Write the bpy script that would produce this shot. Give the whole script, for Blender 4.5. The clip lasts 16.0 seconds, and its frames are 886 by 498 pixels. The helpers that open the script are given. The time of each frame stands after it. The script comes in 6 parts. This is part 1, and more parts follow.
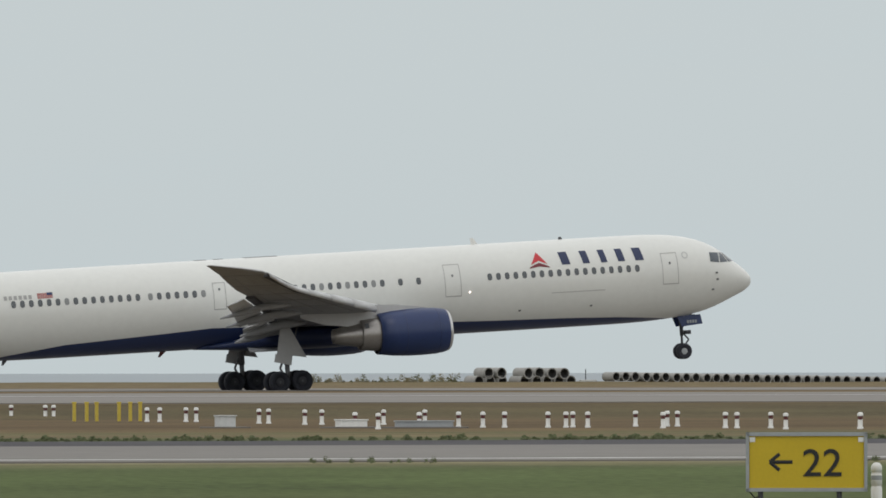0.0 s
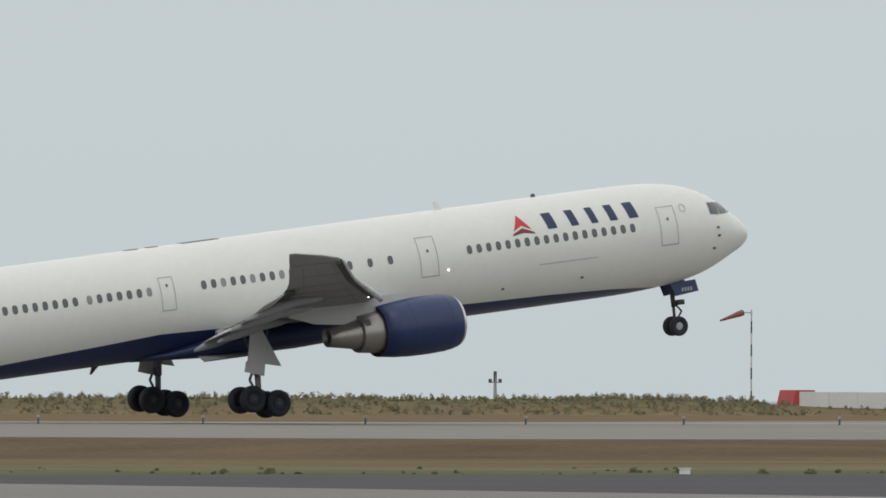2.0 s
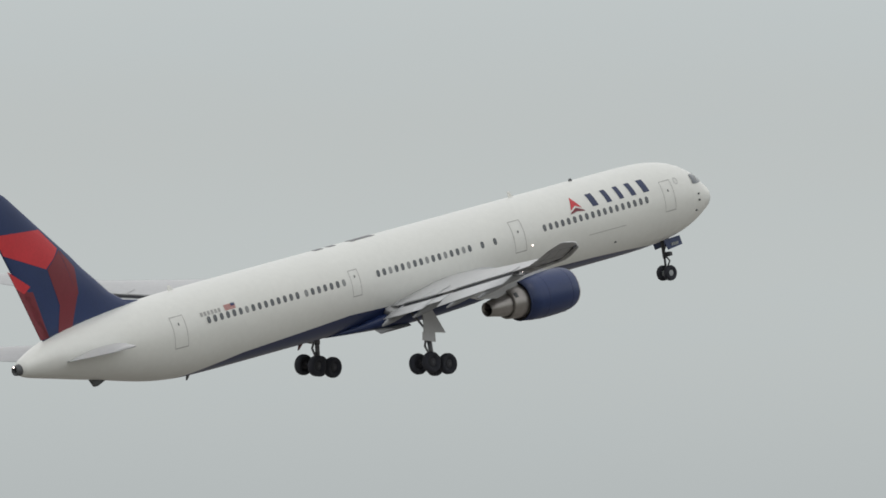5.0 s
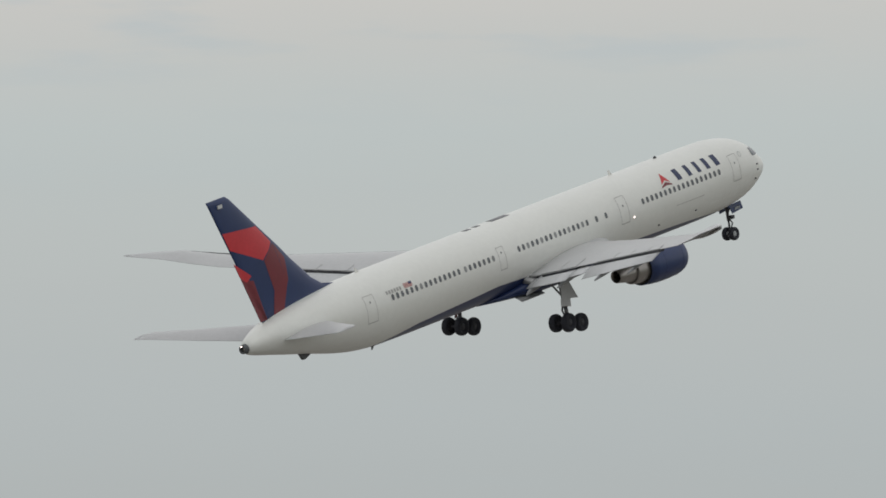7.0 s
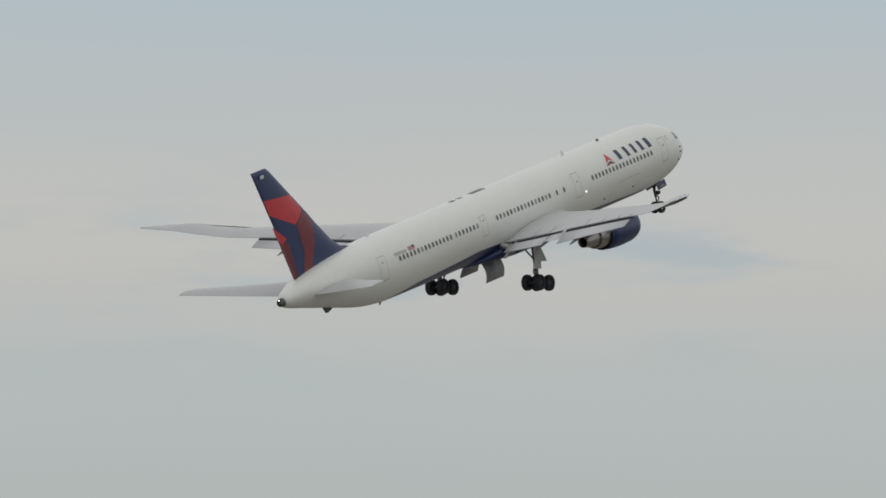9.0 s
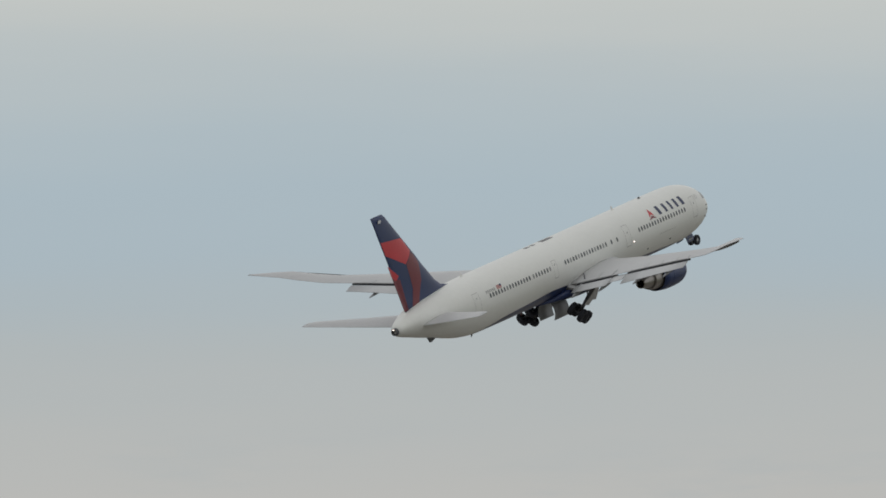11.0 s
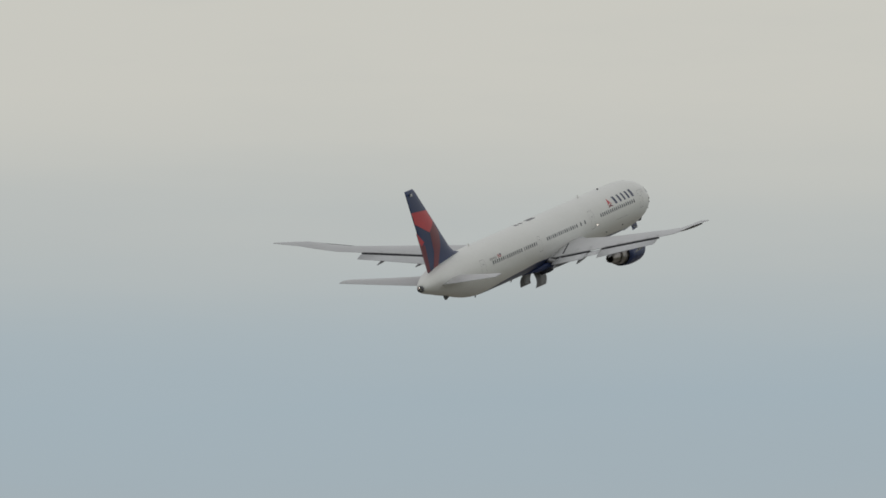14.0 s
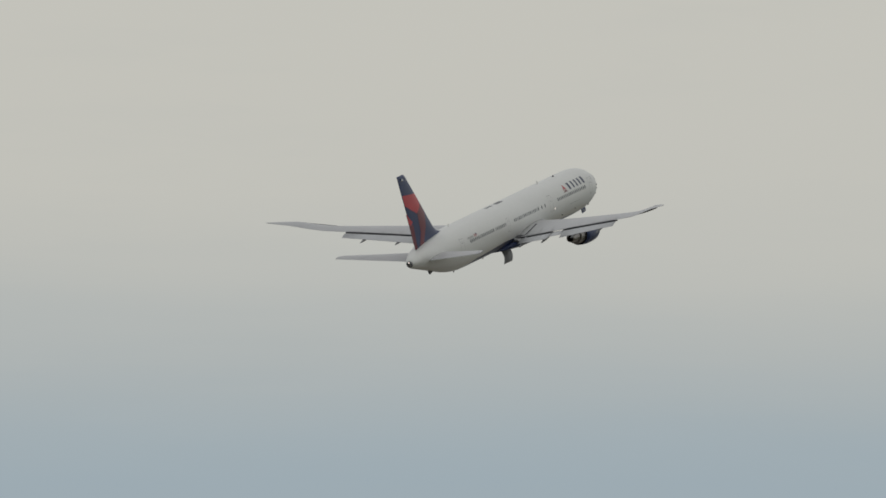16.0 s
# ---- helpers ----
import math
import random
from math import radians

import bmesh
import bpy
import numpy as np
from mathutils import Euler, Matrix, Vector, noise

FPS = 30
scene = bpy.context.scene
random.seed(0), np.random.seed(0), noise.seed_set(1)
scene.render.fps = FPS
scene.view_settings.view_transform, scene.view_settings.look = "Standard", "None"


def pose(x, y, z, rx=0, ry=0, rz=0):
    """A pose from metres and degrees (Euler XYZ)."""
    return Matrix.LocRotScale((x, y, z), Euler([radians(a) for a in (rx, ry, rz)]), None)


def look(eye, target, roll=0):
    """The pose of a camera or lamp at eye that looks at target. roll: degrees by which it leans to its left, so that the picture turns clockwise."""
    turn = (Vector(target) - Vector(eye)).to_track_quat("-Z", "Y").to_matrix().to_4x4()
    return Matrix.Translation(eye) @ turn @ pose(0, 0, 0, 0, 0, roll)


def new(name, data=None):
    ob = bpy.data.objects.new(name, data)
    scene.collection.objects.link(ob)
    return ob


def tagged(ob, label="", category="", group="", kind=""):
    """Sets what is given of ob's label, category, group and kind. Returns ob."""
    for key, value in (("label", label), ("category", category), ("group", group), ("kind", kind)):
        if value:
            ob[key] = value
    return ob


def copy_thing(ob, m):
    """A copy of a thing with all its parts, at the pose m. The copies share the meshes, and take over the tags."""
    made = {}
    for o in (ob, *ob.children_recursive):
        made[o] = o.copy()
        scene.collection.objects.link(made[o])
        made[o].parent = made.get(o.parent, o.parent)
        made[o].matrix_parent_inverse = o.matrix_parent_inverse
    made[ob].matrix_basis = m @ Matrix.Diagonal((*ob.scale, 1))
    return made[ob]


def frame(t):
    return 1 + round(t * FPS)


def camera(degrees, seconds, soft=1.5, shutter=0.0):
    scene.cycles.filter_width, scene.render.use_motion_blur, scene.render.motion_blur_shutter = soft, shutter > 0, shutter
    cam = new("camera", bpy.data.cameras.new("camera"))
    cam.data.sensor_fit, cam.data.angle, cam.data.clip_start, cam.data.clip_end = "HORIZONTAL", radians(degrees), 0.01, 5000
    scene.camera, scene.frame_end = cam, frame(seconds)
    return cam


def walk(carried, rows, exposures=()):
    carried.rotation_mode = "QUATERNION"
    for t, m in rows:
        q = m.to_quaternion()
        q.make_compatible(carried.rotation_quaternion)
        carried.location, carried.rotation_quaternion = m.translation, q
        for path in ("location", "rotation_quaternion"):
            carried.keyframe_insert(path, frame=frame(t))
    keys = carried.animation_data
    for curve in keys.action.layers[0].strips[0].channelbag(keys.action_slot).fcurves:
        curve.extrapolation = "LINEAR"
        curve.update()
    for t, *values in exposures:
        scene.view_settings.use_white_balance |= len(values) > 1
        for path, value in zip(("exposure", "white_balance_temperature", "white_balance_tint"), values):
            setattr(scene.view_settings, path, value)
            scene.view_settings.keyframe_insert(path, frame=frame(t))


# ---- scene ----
cam = camera(2 * math.degrees(math.atan(784 / 24994.6)), 16.0, soft=1.65)
EYE = 1.74


def aim(x, y, pan, tilt, roll):
    """Camera pose on the field: pan is clockwise from the runway's square, tilt upwards."""
    return pose(x, y, EYE, 90 + tilt, 0, -pan) @ pose(0, 0, 0, 0, 0, roll)


walk(cam, [
    (0.0, aim(-35.46, -83.54, 20.4127, 0.4578, -0.087)),
    (0.2, aim(-32.88, -77.46, 21.2987, 0.4437, -0.097)),
    (0.3, aim(-31.59, -74.43, 21.9072, 0.4185, -0.103)),
    (0.4, aim(-30.30, -71.39, 22.3071, 0.4139, -0.108)),
    (0.5, aim(-29.01, -68.35, 22.8882, 0.4070, -0.113)),
    (0.6, aim(-27.72, -65.31, 23.2797, 0.4098, -0.058)),
    (0.7, aim(-26.43, -62.27, 23.8205, 0.3988, -0.003)),
    (0.8, aim(-25.14, -59.24, 24.1818, 0.3924, 0.051)),
    (0.9, aim(-23.85, -56.20, 24.5685, 0.3905, 0.106)),
    (1.0, aim(-22.56, -53.16, 25.1825, 0.3956, 0.161)),
    (1.1, aim(-21.27, -50.12, 25.5660, 0.4071, 0.131)),
    (1.2, aim(-19.98, -47.08, 26.2066, 0.4438, 0.102)),
    (1.3, aim(-18.70, -44.05, 26.8808, 0.4988, 0.072)),
    (1.4, aim(-17.41, -41.01, 27.3962, 0.5332, 0.043)),
    (1.5, aim(-16.12, -37.97, 28.1583, 0.5722, 0.013)),
    (1.6, aim(-14.83, -34.93, 28.7456, 0.6009, 0.047)),
    (1.7, aim(-13.54, -31.89, 29.6727, 0.6066, 0.082)),
    (1.8, aim(-12.25, -28.86, 30.2485, 0.5941, 0.116)),
    (1.9, aim(-10.96, -25.82, 30.8022, 0.5952, 0.151)),
    (2.0, aim(-9.67, -22.78, 31.5383, 0.5689, 0.185)),
    (2.2, aim(-7.09, -16.70, 32.3894, 0.5725, 0.096)),
    (2.3, aim(-5.80, -13.67, 33.0526, 0.5938, 0.051)),
    (2.5, aim(-3.22, -7.59, 34.2900, 0.6065, -0.038)),
    (2.7, aim(-1.93, -4.55, 35.4765, 0.5973, -0.031)),
    (3.0, aim(0.00, 0.00, 37.0492, 0.6332, -0.020)),
    (3.5, aim(0.00, 0.00, 39.4741, 0.7349, -0.217)),
    (4.0, aim(0.00, 0.00, 41.7887, 1.0483, 0.146)),
    (4.2, aim(0.00, 0.00, 42.8036, 1.0063, -0.057)),
    (4.7, aim(0.00, 0.00, 44.9752, 1.3029, -0.060)),
    (5.2, aim(0.00, 0.00, 46.9142, 1.7581, -0.066)),
    (5.7, aim(0.00, 0.00, 48.6913, 2.2703, -0.072)),
    (6.3, aim(0.00, 0.00, 50.6969, 2.8380, -0.076)),
    (6.5, aim(0.00, 0.00, 51.2752, 2.9927, -0.191)),
    (7.0, aim(0.00, 0.00, 52.4624, 3.3193, 0.276)),
    (7.5, aim(0.00, 0.00, 53.8787, 3.6332, 0.323)),
    (8.0, aim(0.00, 0.00, 55.3263, 3.8418, 0.193)),
    (8.2, aim(0.00, 0.00, 55.7688, 3.9965, 0.233)),
    (8.7, aim(0.00, 0.00, 56.9771, 4.3023, 0.153)),
    (9.2, aim(0.00, 0.00, 58.1683, 4.5862, -0.033)),
    (9.7, aim(0.00, 0.00, 59.3195, 4.8484, -0.244)),
    (10.1, aim(0.00, 0.00, 60.1961, 5.0435, -0.376)),
    (10.5, aim(0.00, 0.00, 61.0208, 5.2265, -0.429)),
    (11.0, aim(0.00, 0.00, 61.5101, 5.6037, -0.616)),
    (11.5, aim(0.00, 0.00, 62.4728, 5.6882, -0.201)),
    (12.0, aim(0.00, 0.00, 63.3883, 5.6748, -0.028)),
    (12.5, aim(0.00, 0.00, 64.1554, 5.8604, 0.066)),
    (13.0, aim(0.00, 0.00, 64.9897, 6.0798, 0.287)),
    (13.5, aim(0.00, 0.00, 65.5786, 6.2594, 0.224)),
    (14.0, aim(0.00, 0.00, 66.1751, 6.4708, 0.302)),
    (14.5, aim(0.00, 0.00, 66.9296, 6.5518, 0.283)),
    (15.0, aim(0.00, 0.00, 67.5894, 6.6996, 0.214)),
    (15.5, aim(0.00, 0.00, 68.2400, 6.8471, 0.325)),
    (16.0, aim(0.00, 0.00, 68.6915, 6.8633, 0.477)),
], exposures=[(0.0, 0.0), (4.2, 0.0), (6.3, -0.28), (7.0, -0.30), (8.2, -0.38), (10.3, -0.50), (11.5, -0.58), (13.0, -0.65), (14.5, -0.72), (16.0, -0.80)])


# ---------------------------------------------------------------- world and sun
SUN_EL, SUN_AZ = 62.0, 215.0          # azimuth clockwise from the +Y side
world = bpy.data.worlds.new("overcast_sky")
scene.world = world
world.use_nodes = True
wt = world.node_tree
wt.nodes.clear()


def wnode(kind, **kw):
    n = wt.nodes.new(kind)
    for k, v in kw.items():
        n.inputs[k].default_value = v
    return n


w_out = wnode("ShaderNodeOutputWorld")
w_bg = wnode("ShaderNodeBackground", Strength=1.0)
w_sky = wnode("ShaderNodeTexSky")
w_sky.sky_type, w_sky.sun_disc = "NISHITA", False
w_sky.sun_elevation, w_sky.sun_rotation = radians(SUN_EL), radians(SUN_AZ)
w_dim = wt.nodes.new("ShaderNodeVectorMath")
w_dim.operation = "SCALE"
w_dim.inputs["Scale"].default_value = 0.10
wt.links.new(w_sky.outputs[0], w_dim.inputs[0])
w_tc = wnode("ShaderNodeTexCoord")
w_sep = wnode("ShaderNodeSeparateXYZ")
wt.links.new(w_tc.outputs["Generated"], w_sep.inputs[0])
# cloud layers: long flat streaks that bend the bands of the overcast a little
w_map = wnode("ShaderNodeMapping")
w_map.inputs["Scale"].default_value = (7.0, 7.0, 70.0)
w_noise = wnode("ShaderNodeTexNoise", Scale=1.0, Detail=5.0, Roughness=0.5)
wt.links.new(w_tc.outputs["Generated"], w_map.inputs[0])
wt.links.new(w_map.outputs[0], w_noise.inputs["Vector"])
w_off = wnode("ShaderNodeMath")
w_off.operation = "MULTIPLY_ADD"
w_off.inputs[1].default_value = 0.014
wt.links.new(w_noise.outputs["Fac"], w_off.inputs[0])
w_sub = wnode("ShaderNodeMath")
w_sub.operation = "ADD"
w_sub.inputs[1].default_value = -0.007
wt.links.new(w_sep.outputs["Z"], w_sub.inputs[0])
wt.links.new(w_sub.outputs[0], w_off.inputs[2])
w_rng = wnode("ShaderNodeMapRange")
w_rng.inputs["From Min"].default_value = 0.0
w_rng.inputs["From Max"].default_value = 1.0
wt.links.new(w_off.outputs[0], w_rng.inputs[0])
w_ramp = wnode("ShaderNodeValToRGB")
w_ramp.color_ramp.interpolation = "B_SPLINE"


def lin(h):
    c = [int(h[i:i + 2], 16) / 255 for i in (0, 2, 4)]
    return [v / 12.92 if v < 0.04045 else ((v + 0.055) / 1.055) ** 2.4 for v in c] + [1.0]


SKY = [(0.0, "C3CDD0"), (1.6, "C7D0D3"), (2.5, "B3BABC"), (3.3, "BCBFBD"), (3.8, "B7C0C0"), (4.35, "C0BEBA"), (4.7, "C4C2BE"), (5.2, "B2B9BA"),
       (5.6, "A9B8C1"), (6.0, "A7B6BE"), (6.5, "B6BAB8"), (7.1, "C7C5BC"), (9.0, "C5C3BA"), (12.0, "C2C6C6"), (35.0, "C3C8CB"), (90.0, "DEE2E4")]


def gain(deg):
    """Overcast grows brighter upwards; the camera stops down as it follows."""
    up = np.interp(deg, (2.0, 2.6, 3.3, 4.0, 5.2, 5.7, 6.1, 6.55, 6.9, 8.0), (0, 0.28, 0.30, 0.38, 0.50, 0.58, 0.65, 0.72, 0.80, 0.85))
    return 2 ** float(up) * (1 + 0.10 * max(0, deg - 12) / 78)


els = w_ramp.color_ramp.elements
while len(els) < len(SKY):
    els.new(0.5)
for e, (deg, col) in zip(els, SKY):
    e.position, e.color = math.sin(radians(deg)), [v * gain(deg) for v in lin(col)[:3]] + [1]
wt.links.new(w_rng.outputs[0], w_ramp.inputs[0])
w_mix = wnode("ShaderNodeMix")
w_mix.data_type = "RGBA"
w_mix.inputs["Factor"].default_value = 0.94
wt.links.new(w_dim.outputs[0], w_mix.inputs[6])
wt.links.new(w_ramp.outputs[0], w_mix.inputs[7])
# thin blue-grey cloud streaks in one layer
w_map2 = wnode("ShaderNodeMapping")
w_map2.inputs["Scale"].default_value = (38.0, 38.0, 210.0)
w_n2 = wnode("ShaderNodeTexNoise", Scale=1.0, Detail=6.0, Roughness=0.55)
wt.links.new(w_tc.outputs["Generated"], w_map2.inputs[0])
wt.links.new(w_map2.outputs[0], w_n2.inputs["Vector"])
w_thr = wnode("ShaderNodeMapRange")
w_thr.interpolation_type = "SMOOTHSTEP"
w_thr.inputs["From Min"].default_value, w_thr.inputs["From Max"].default_value = 0.50, 0.68
w_thr.inputs["To Max"].default_value = 0.75
wt.links.new(w_n2.outputs["Fac"], w_thr.inputs[0])
w_lay = wnode("ShaderNodeValToRGB")
w_lay.color_ramp.interpolation = "EASE"
for q, (p, v) in zip([*w_lay.color_ramp.elements, *[w_lay.color_ramp.elements.new(0.5) for _ in range(2)]], ((0.066, 0.08), (0.0745, 1.0), (0.0790, 1.0), (0.0835, 0.04))):
    q.position, q.color = p, (v, v, v, 1)
wt.links.new(w_sep.outputs["Z"], w_lay.inputs[0])
w_fac = wnode("ShaderNodeMath")
w_fac.operation = "MULTIPLY"
wt.links.new(w_thr.outputs[0], w_fac.inputs[0])
wt.links.new(w_lay.outputs[0], w_fac.inputs[1])
w_mix2 = wnode("ShaderNodeMix")
w_mix2.data_type = "RGBA"
w_mix2.inputs[7].default_value = [v * 1.32 for v in lin("A9B6BC")[:3]] + [1]
wt.links.new(w_fac.outputs[0], w_mix2.inputs["Factor"])
wt.links.new(w_mix.outputs[2], w_mix2.inputs[6])
# a duller, warmer bank of haze low down towards the flight's end
w_az = wnode("ShaderNodeMapRange")
w_az.interpolation_type = "SMOOTHSTEP"
w_az.inputs["From Min"].default_value, w_az.inputs["From Max"].default_value = 0.58, 0.67
wt.links.new(w_sep.outputs["X"], w_az.inputs[0])
w_lo = wnode("ShaderNodeMapRange")
w_lo.interpolation_type = "SMOOTHSTEP"
w_lo.inputs["From Min"].default_value, w_lo.inputs["From Max"].default_value = math.sin(radians(1.9)), math.sin(radians(2.8))
w_lo.inputs["To Min"].default_value, w_lo.inputs["To Max"].default_value = 1.0, 0.0
wt.links.new(w_sep.outputs["Z"], w_lo.inputs[0])
w_hz = wnode("ShaderNodeMath")
w_hz.operation = "MULTIPLY"
wt.links.new(w_az.outputs[0], w_hz.inputs[0])
wt.links.new(w_lo.outputs[0], w_hz.inputs[1])
w_mix3 = wnode("ShaderNodeMix")
w_mix3.data_type, w_mix3.blend_type = "RGBA", "MULTIPLY"
w_mix3.inputs[7].default_value = (0.96, 0.93, 0.905, 1)
wt.links.new(w_hz.outputs[0], w_mix3.inputs["Factor"])
wt.links.new(w_mix2.outputs[2], w_mix3.inputs[6])
w_az2 = wnode("ShaderNodeMapRange")
w_az2.interpolation_type = "SMOOTHSTEP"
w_az2.inputs["From Min"].default_value, w_az2.inputs["From Max"].default_value = 0.625, 0.675
wt.links.new(w_sep.outputs["X"], w_az2.inputs[0])
w_lo2 = wnode("ShaderNodeMapRange")
w_lo2.interpolation_type = "SMOOTHSTEP"
w_lo2.inputs["From Min"].default_value, w_lo2.inputs["From Max"].default_value = 0.0, math.sin(radians(1.5))
w_lo2.inputs["To Min"].default_value, w_lo2.inputs["To Max"].default_value = 1.0, 0.0
wt.links.new(w_sep.outputs["Z"], w_lo2.inputs[0])
w_hz2 = wnode("ShaderNodeMath")
w_hz2.operation = "MULTIPLY"
wt.links.new(w_az2.outputs[0], w_hz2.inputs[0])
wt.links.new(w_lo2.outputs[0], w_hz2.inputs[1])
w_mix4 = wnode("ShaderNodeMix")
w_mix4.data_type, w_mix4.blend_type = "RGBA", "MULTIPLY"
w_mix4.inputs[7].default_value = (0.88, 0.88, 0.89, 1)
wt.links.new(w_hz2.outputs[0], w_mix4.inputs["Factor"])
wt.links.new(w_mix3.outputs[2], w_mix4.inputs[6])
wt.links.new(w_mix4.outputs[2], w_bg.inputs["Color"])
wt.links.new(w_bg.outputs[0], w_out.inputs[0])

sun_data = bpy.data.lights.new("sun", "SUN")
sun_data.energy, sun_data.angle, sun_data.color = 0.22, radians(20), (1.0, 0.95, 0.88)
sun = new("sun", sun_data)
a, e = radians(SUN_AZ), radians(SUN_EL)
sun.matrix_world = look((0, 0, 0), (-math.sin(a) * math.cos(e), -math.cos(a) * math.cos(e), -math.sin(e)))
sun.location = (0, 0, 300)


# ---------------------------------------------------------------- materials
def mat(name, col, rough=0.6, metal=0.0, var=0.12, scale=1.0, bump=0.0, fine=12.0, emit=None, spec=0.5):
    """Base colour with two scales of variation, uneven gloss and a fine relief."""
    m = bpy.data.materials.new(name)
    m.use_nodes = True
    t = m.node_tree
    b = t.nodes["Principled BSDF"]
    b.inputs["Roughness"].default_value, b.inputs["Metallic"].default_value = rough, metal
    b.inputs["Specular IOR Level"].default_value = spec
    tc = t.nodes.new("ShaderNodeTexCoord")
    n1, n2 = t.nodes.new("ShaderNodeTexNoise"), t.nodes.new("ShaderNodeTexNoise")
    n1.inputs["Scale"].default_value, n2.inputs["Scale"].default_value = scale, scale * fine
    n1.inputs["Detail"].default_value = 4
    for n in (n1, n2):
        t.links.new(tc.outputs["Object"], n.inputs["Vector"])
    add = t.nodes.new("ShaderNodeMath")
    add.operation = "ADD"
    t.links.new(n1.outputs["Fac"], add.inputs[0])
    t.links.new(n2.outputs["Fac"], add.inputs[1])
    mr = t.nodes.new("ShaderNodeMapRange")
    mr.inputs["From Min"].default_value, mr.inputs["From Max"].default_value = 0.6, 1.4
    mr.inputs["To Min"].default_value, mr.inputs["To Max"].default_value = 1 - var, 1 + var
    t.links.new(add.outputs[0], mr.inputs[0])
    sc = t.nodes.new("ShaderNodeVectorMath")
    sc.operation = "SCALE"
    sc.inputs[0].default_value = col
    t.links.new(mr.outputs[0], sc.inputs["Scale"])
    t.links.new(sc.outputs[0], b.inputs["Base Color"])
    if bump:
        bp = t.nodes.new("ShaderNodeBump")
        bp.inputs["Strength"].default_value = bump
        bp.inputs["Distance"].default_value = 0.05
        t.links.new(n2.outputs["Fac"], bp.inputs["Height"])
        t.links.new(bp.outputs[0], b.inputs["Normal"])
    if emit:
        b.inputs["Emission Color"].default_value, b.inputs["Emission Strength"].default_value = (*emit[:3], 1), emit[3]
    return m


def ramp_mat(name, axis, lo, hi, stops, rough=0.95, var=0.25, scale=0.05, wobble=8.0, streak=(1, 1, 1)):
    """Ground cover: colours that follow one axis of the field with ragged borders, patches and grain."""
    m = mat(name, (1, 1, 1), rough, 0, var, scale, 0.4, 30, spec=0.1)
    t = m.node_tree
    tc = [n for n in t.nodes if n.type == "TEX_COORD"][0]
    sep = t.nodes.new("ShaderNodeSeparateXYZ")
    t.links.new(tc.outputs["Object"], sep.inputs[0])
    mp = t.nodes.new("ShaderNodeMapping")
    mp.inputs["Scale"].default_value = streak
    t.links.new(tc.outputs["Object"], mp.inputs[0])
    nz = t.nodes.new("ShaderNodeTexNoise")
    nz.inputs["Scale"].default_value, nz.inputs["Detail"].default_value = 0.09, 6
    t.links.new(mp.outputs[0], nz.inputs["Vector"])
    ma = t.nodes.new("ShaderNodeMath")
    ma.operation = "MULTIPLY_ADD"
    ma.inputs[1].default_value = wobble * 2
    t.links.new(nz.outputs["Fac"], ma.inputs[0])
    sh = t.nodes.new("ShaderNodeMath")
    sh.operation = "SUBTRACT"
    sh.inputs[1].default_value = wobble
    t.links.new(sep.outputs[axis], sh.inputs[0])
    t.links.new(sh.outputs[0], ma.inputs[2])
    mr = t.nodes.new("ShaderNodeMapRange")
    mr.inputs["From Min"].default_value, mr.inputs["From Max"].default_value = lo, hi
    t.links.new(ma.outputs[0], mr.inputs[0])
    rp = t.nodes.new("ShaderNodeValToRGB")
    el = rp.color_ramp.elements
    while len(el) < len(stops):
        el.new(0.5)
    for q, (p, c) in zip(el, stops):
        q.position, q.color = (p - lo) / (hi - lo), (*c, 1)
    t.links.new(mr.outputs[0], rp.inputs[0])
    sc = [n for n in t.nodes if n.type == "VECT_MATH"][0]
    t.links.new(rp.outputs[0], sc.inputs[0])
    return m


GREEN, DRY, EARTH, PALE = (0.066, 0.084, 0.030), (0.150, 0.106, 0.052), (0.104, 0.072, 0.037), (0.200, 0.178, 0.102)
M_GRASS = ramp_mat("field_grass", "Y", 100, 600, [(100, (0.120, 0.115, 0.050)), (173, (0.112, 0.114, 0.049)), (180, (0.086, 0.106, 0.037)), (190, (0.075, 0.100, 0.033)), (200, (0.082, 0.106, 0.037)), (205, (0.120, 0.122, 0.056)),
                   (210, PALE), (291, (0.090, 0.102, 0.044)), (306, (0.098, 0.104, 0.046)), (318, (0.160, 0.124, 0.066)), (334, (0.116, 0.108, 0.049)), (350, (0.152, 0.108, 0.054)), (368, EARTH), (430, (0.128, 0.090, 0.046)), (455, (0.096, 0.080, 0.040)),
                   (480, EARTH), (530, DRY), (600, DRY)], wobble=6, var=0.42, scale=0.11, streak=(0.35, 1, 1))
M_BANK = ramp_mat("bank_grass", "Z", -1.0, 1.6, [(-1.0, PALE), (-0.2, (0.168, 0.130, 0.072)), (0.4, (0.146, 0.119, 0.062)), (0.9, (0.116, 0.108, 0.052)), (1.6, (0.096, 0.094, 0.044))], wobble=0.4, var=0.35, scale=0.5)
M_CONC = mat("runway_concrete", (0.196, 0.185, 0.170), 0.9, 0, 0.14, 0.03, 0.2, 40, spec=0.2)
M_RUN = mat("far_runway_concrete", (0.218, 0.204, 0.186), 0.9, 0, 0.14, 0.02, 0.2, 40, spec=0.2)
M_ASPH = mat("asphalt_shoulder", (0.060, 0.057, 0.062), 0.9, 0, 0.2, 0.1, 0.3, 20, spec=0.2)
M_PAINT = mat("runway_paint", (0.56, 0.56, 0.54), 0.8, 0, 0.2, 0.4)
M_SEA = mat("sea_water", (0.07, 0.115, 0.15), 0.35, 0, 0.25, 0.02, 0.6, 15)
M_CEMENT = mat("cement_pipe", (0.33, 0.325, 0.305), 0.9, 0, 0.2, 1.5, 0.2)
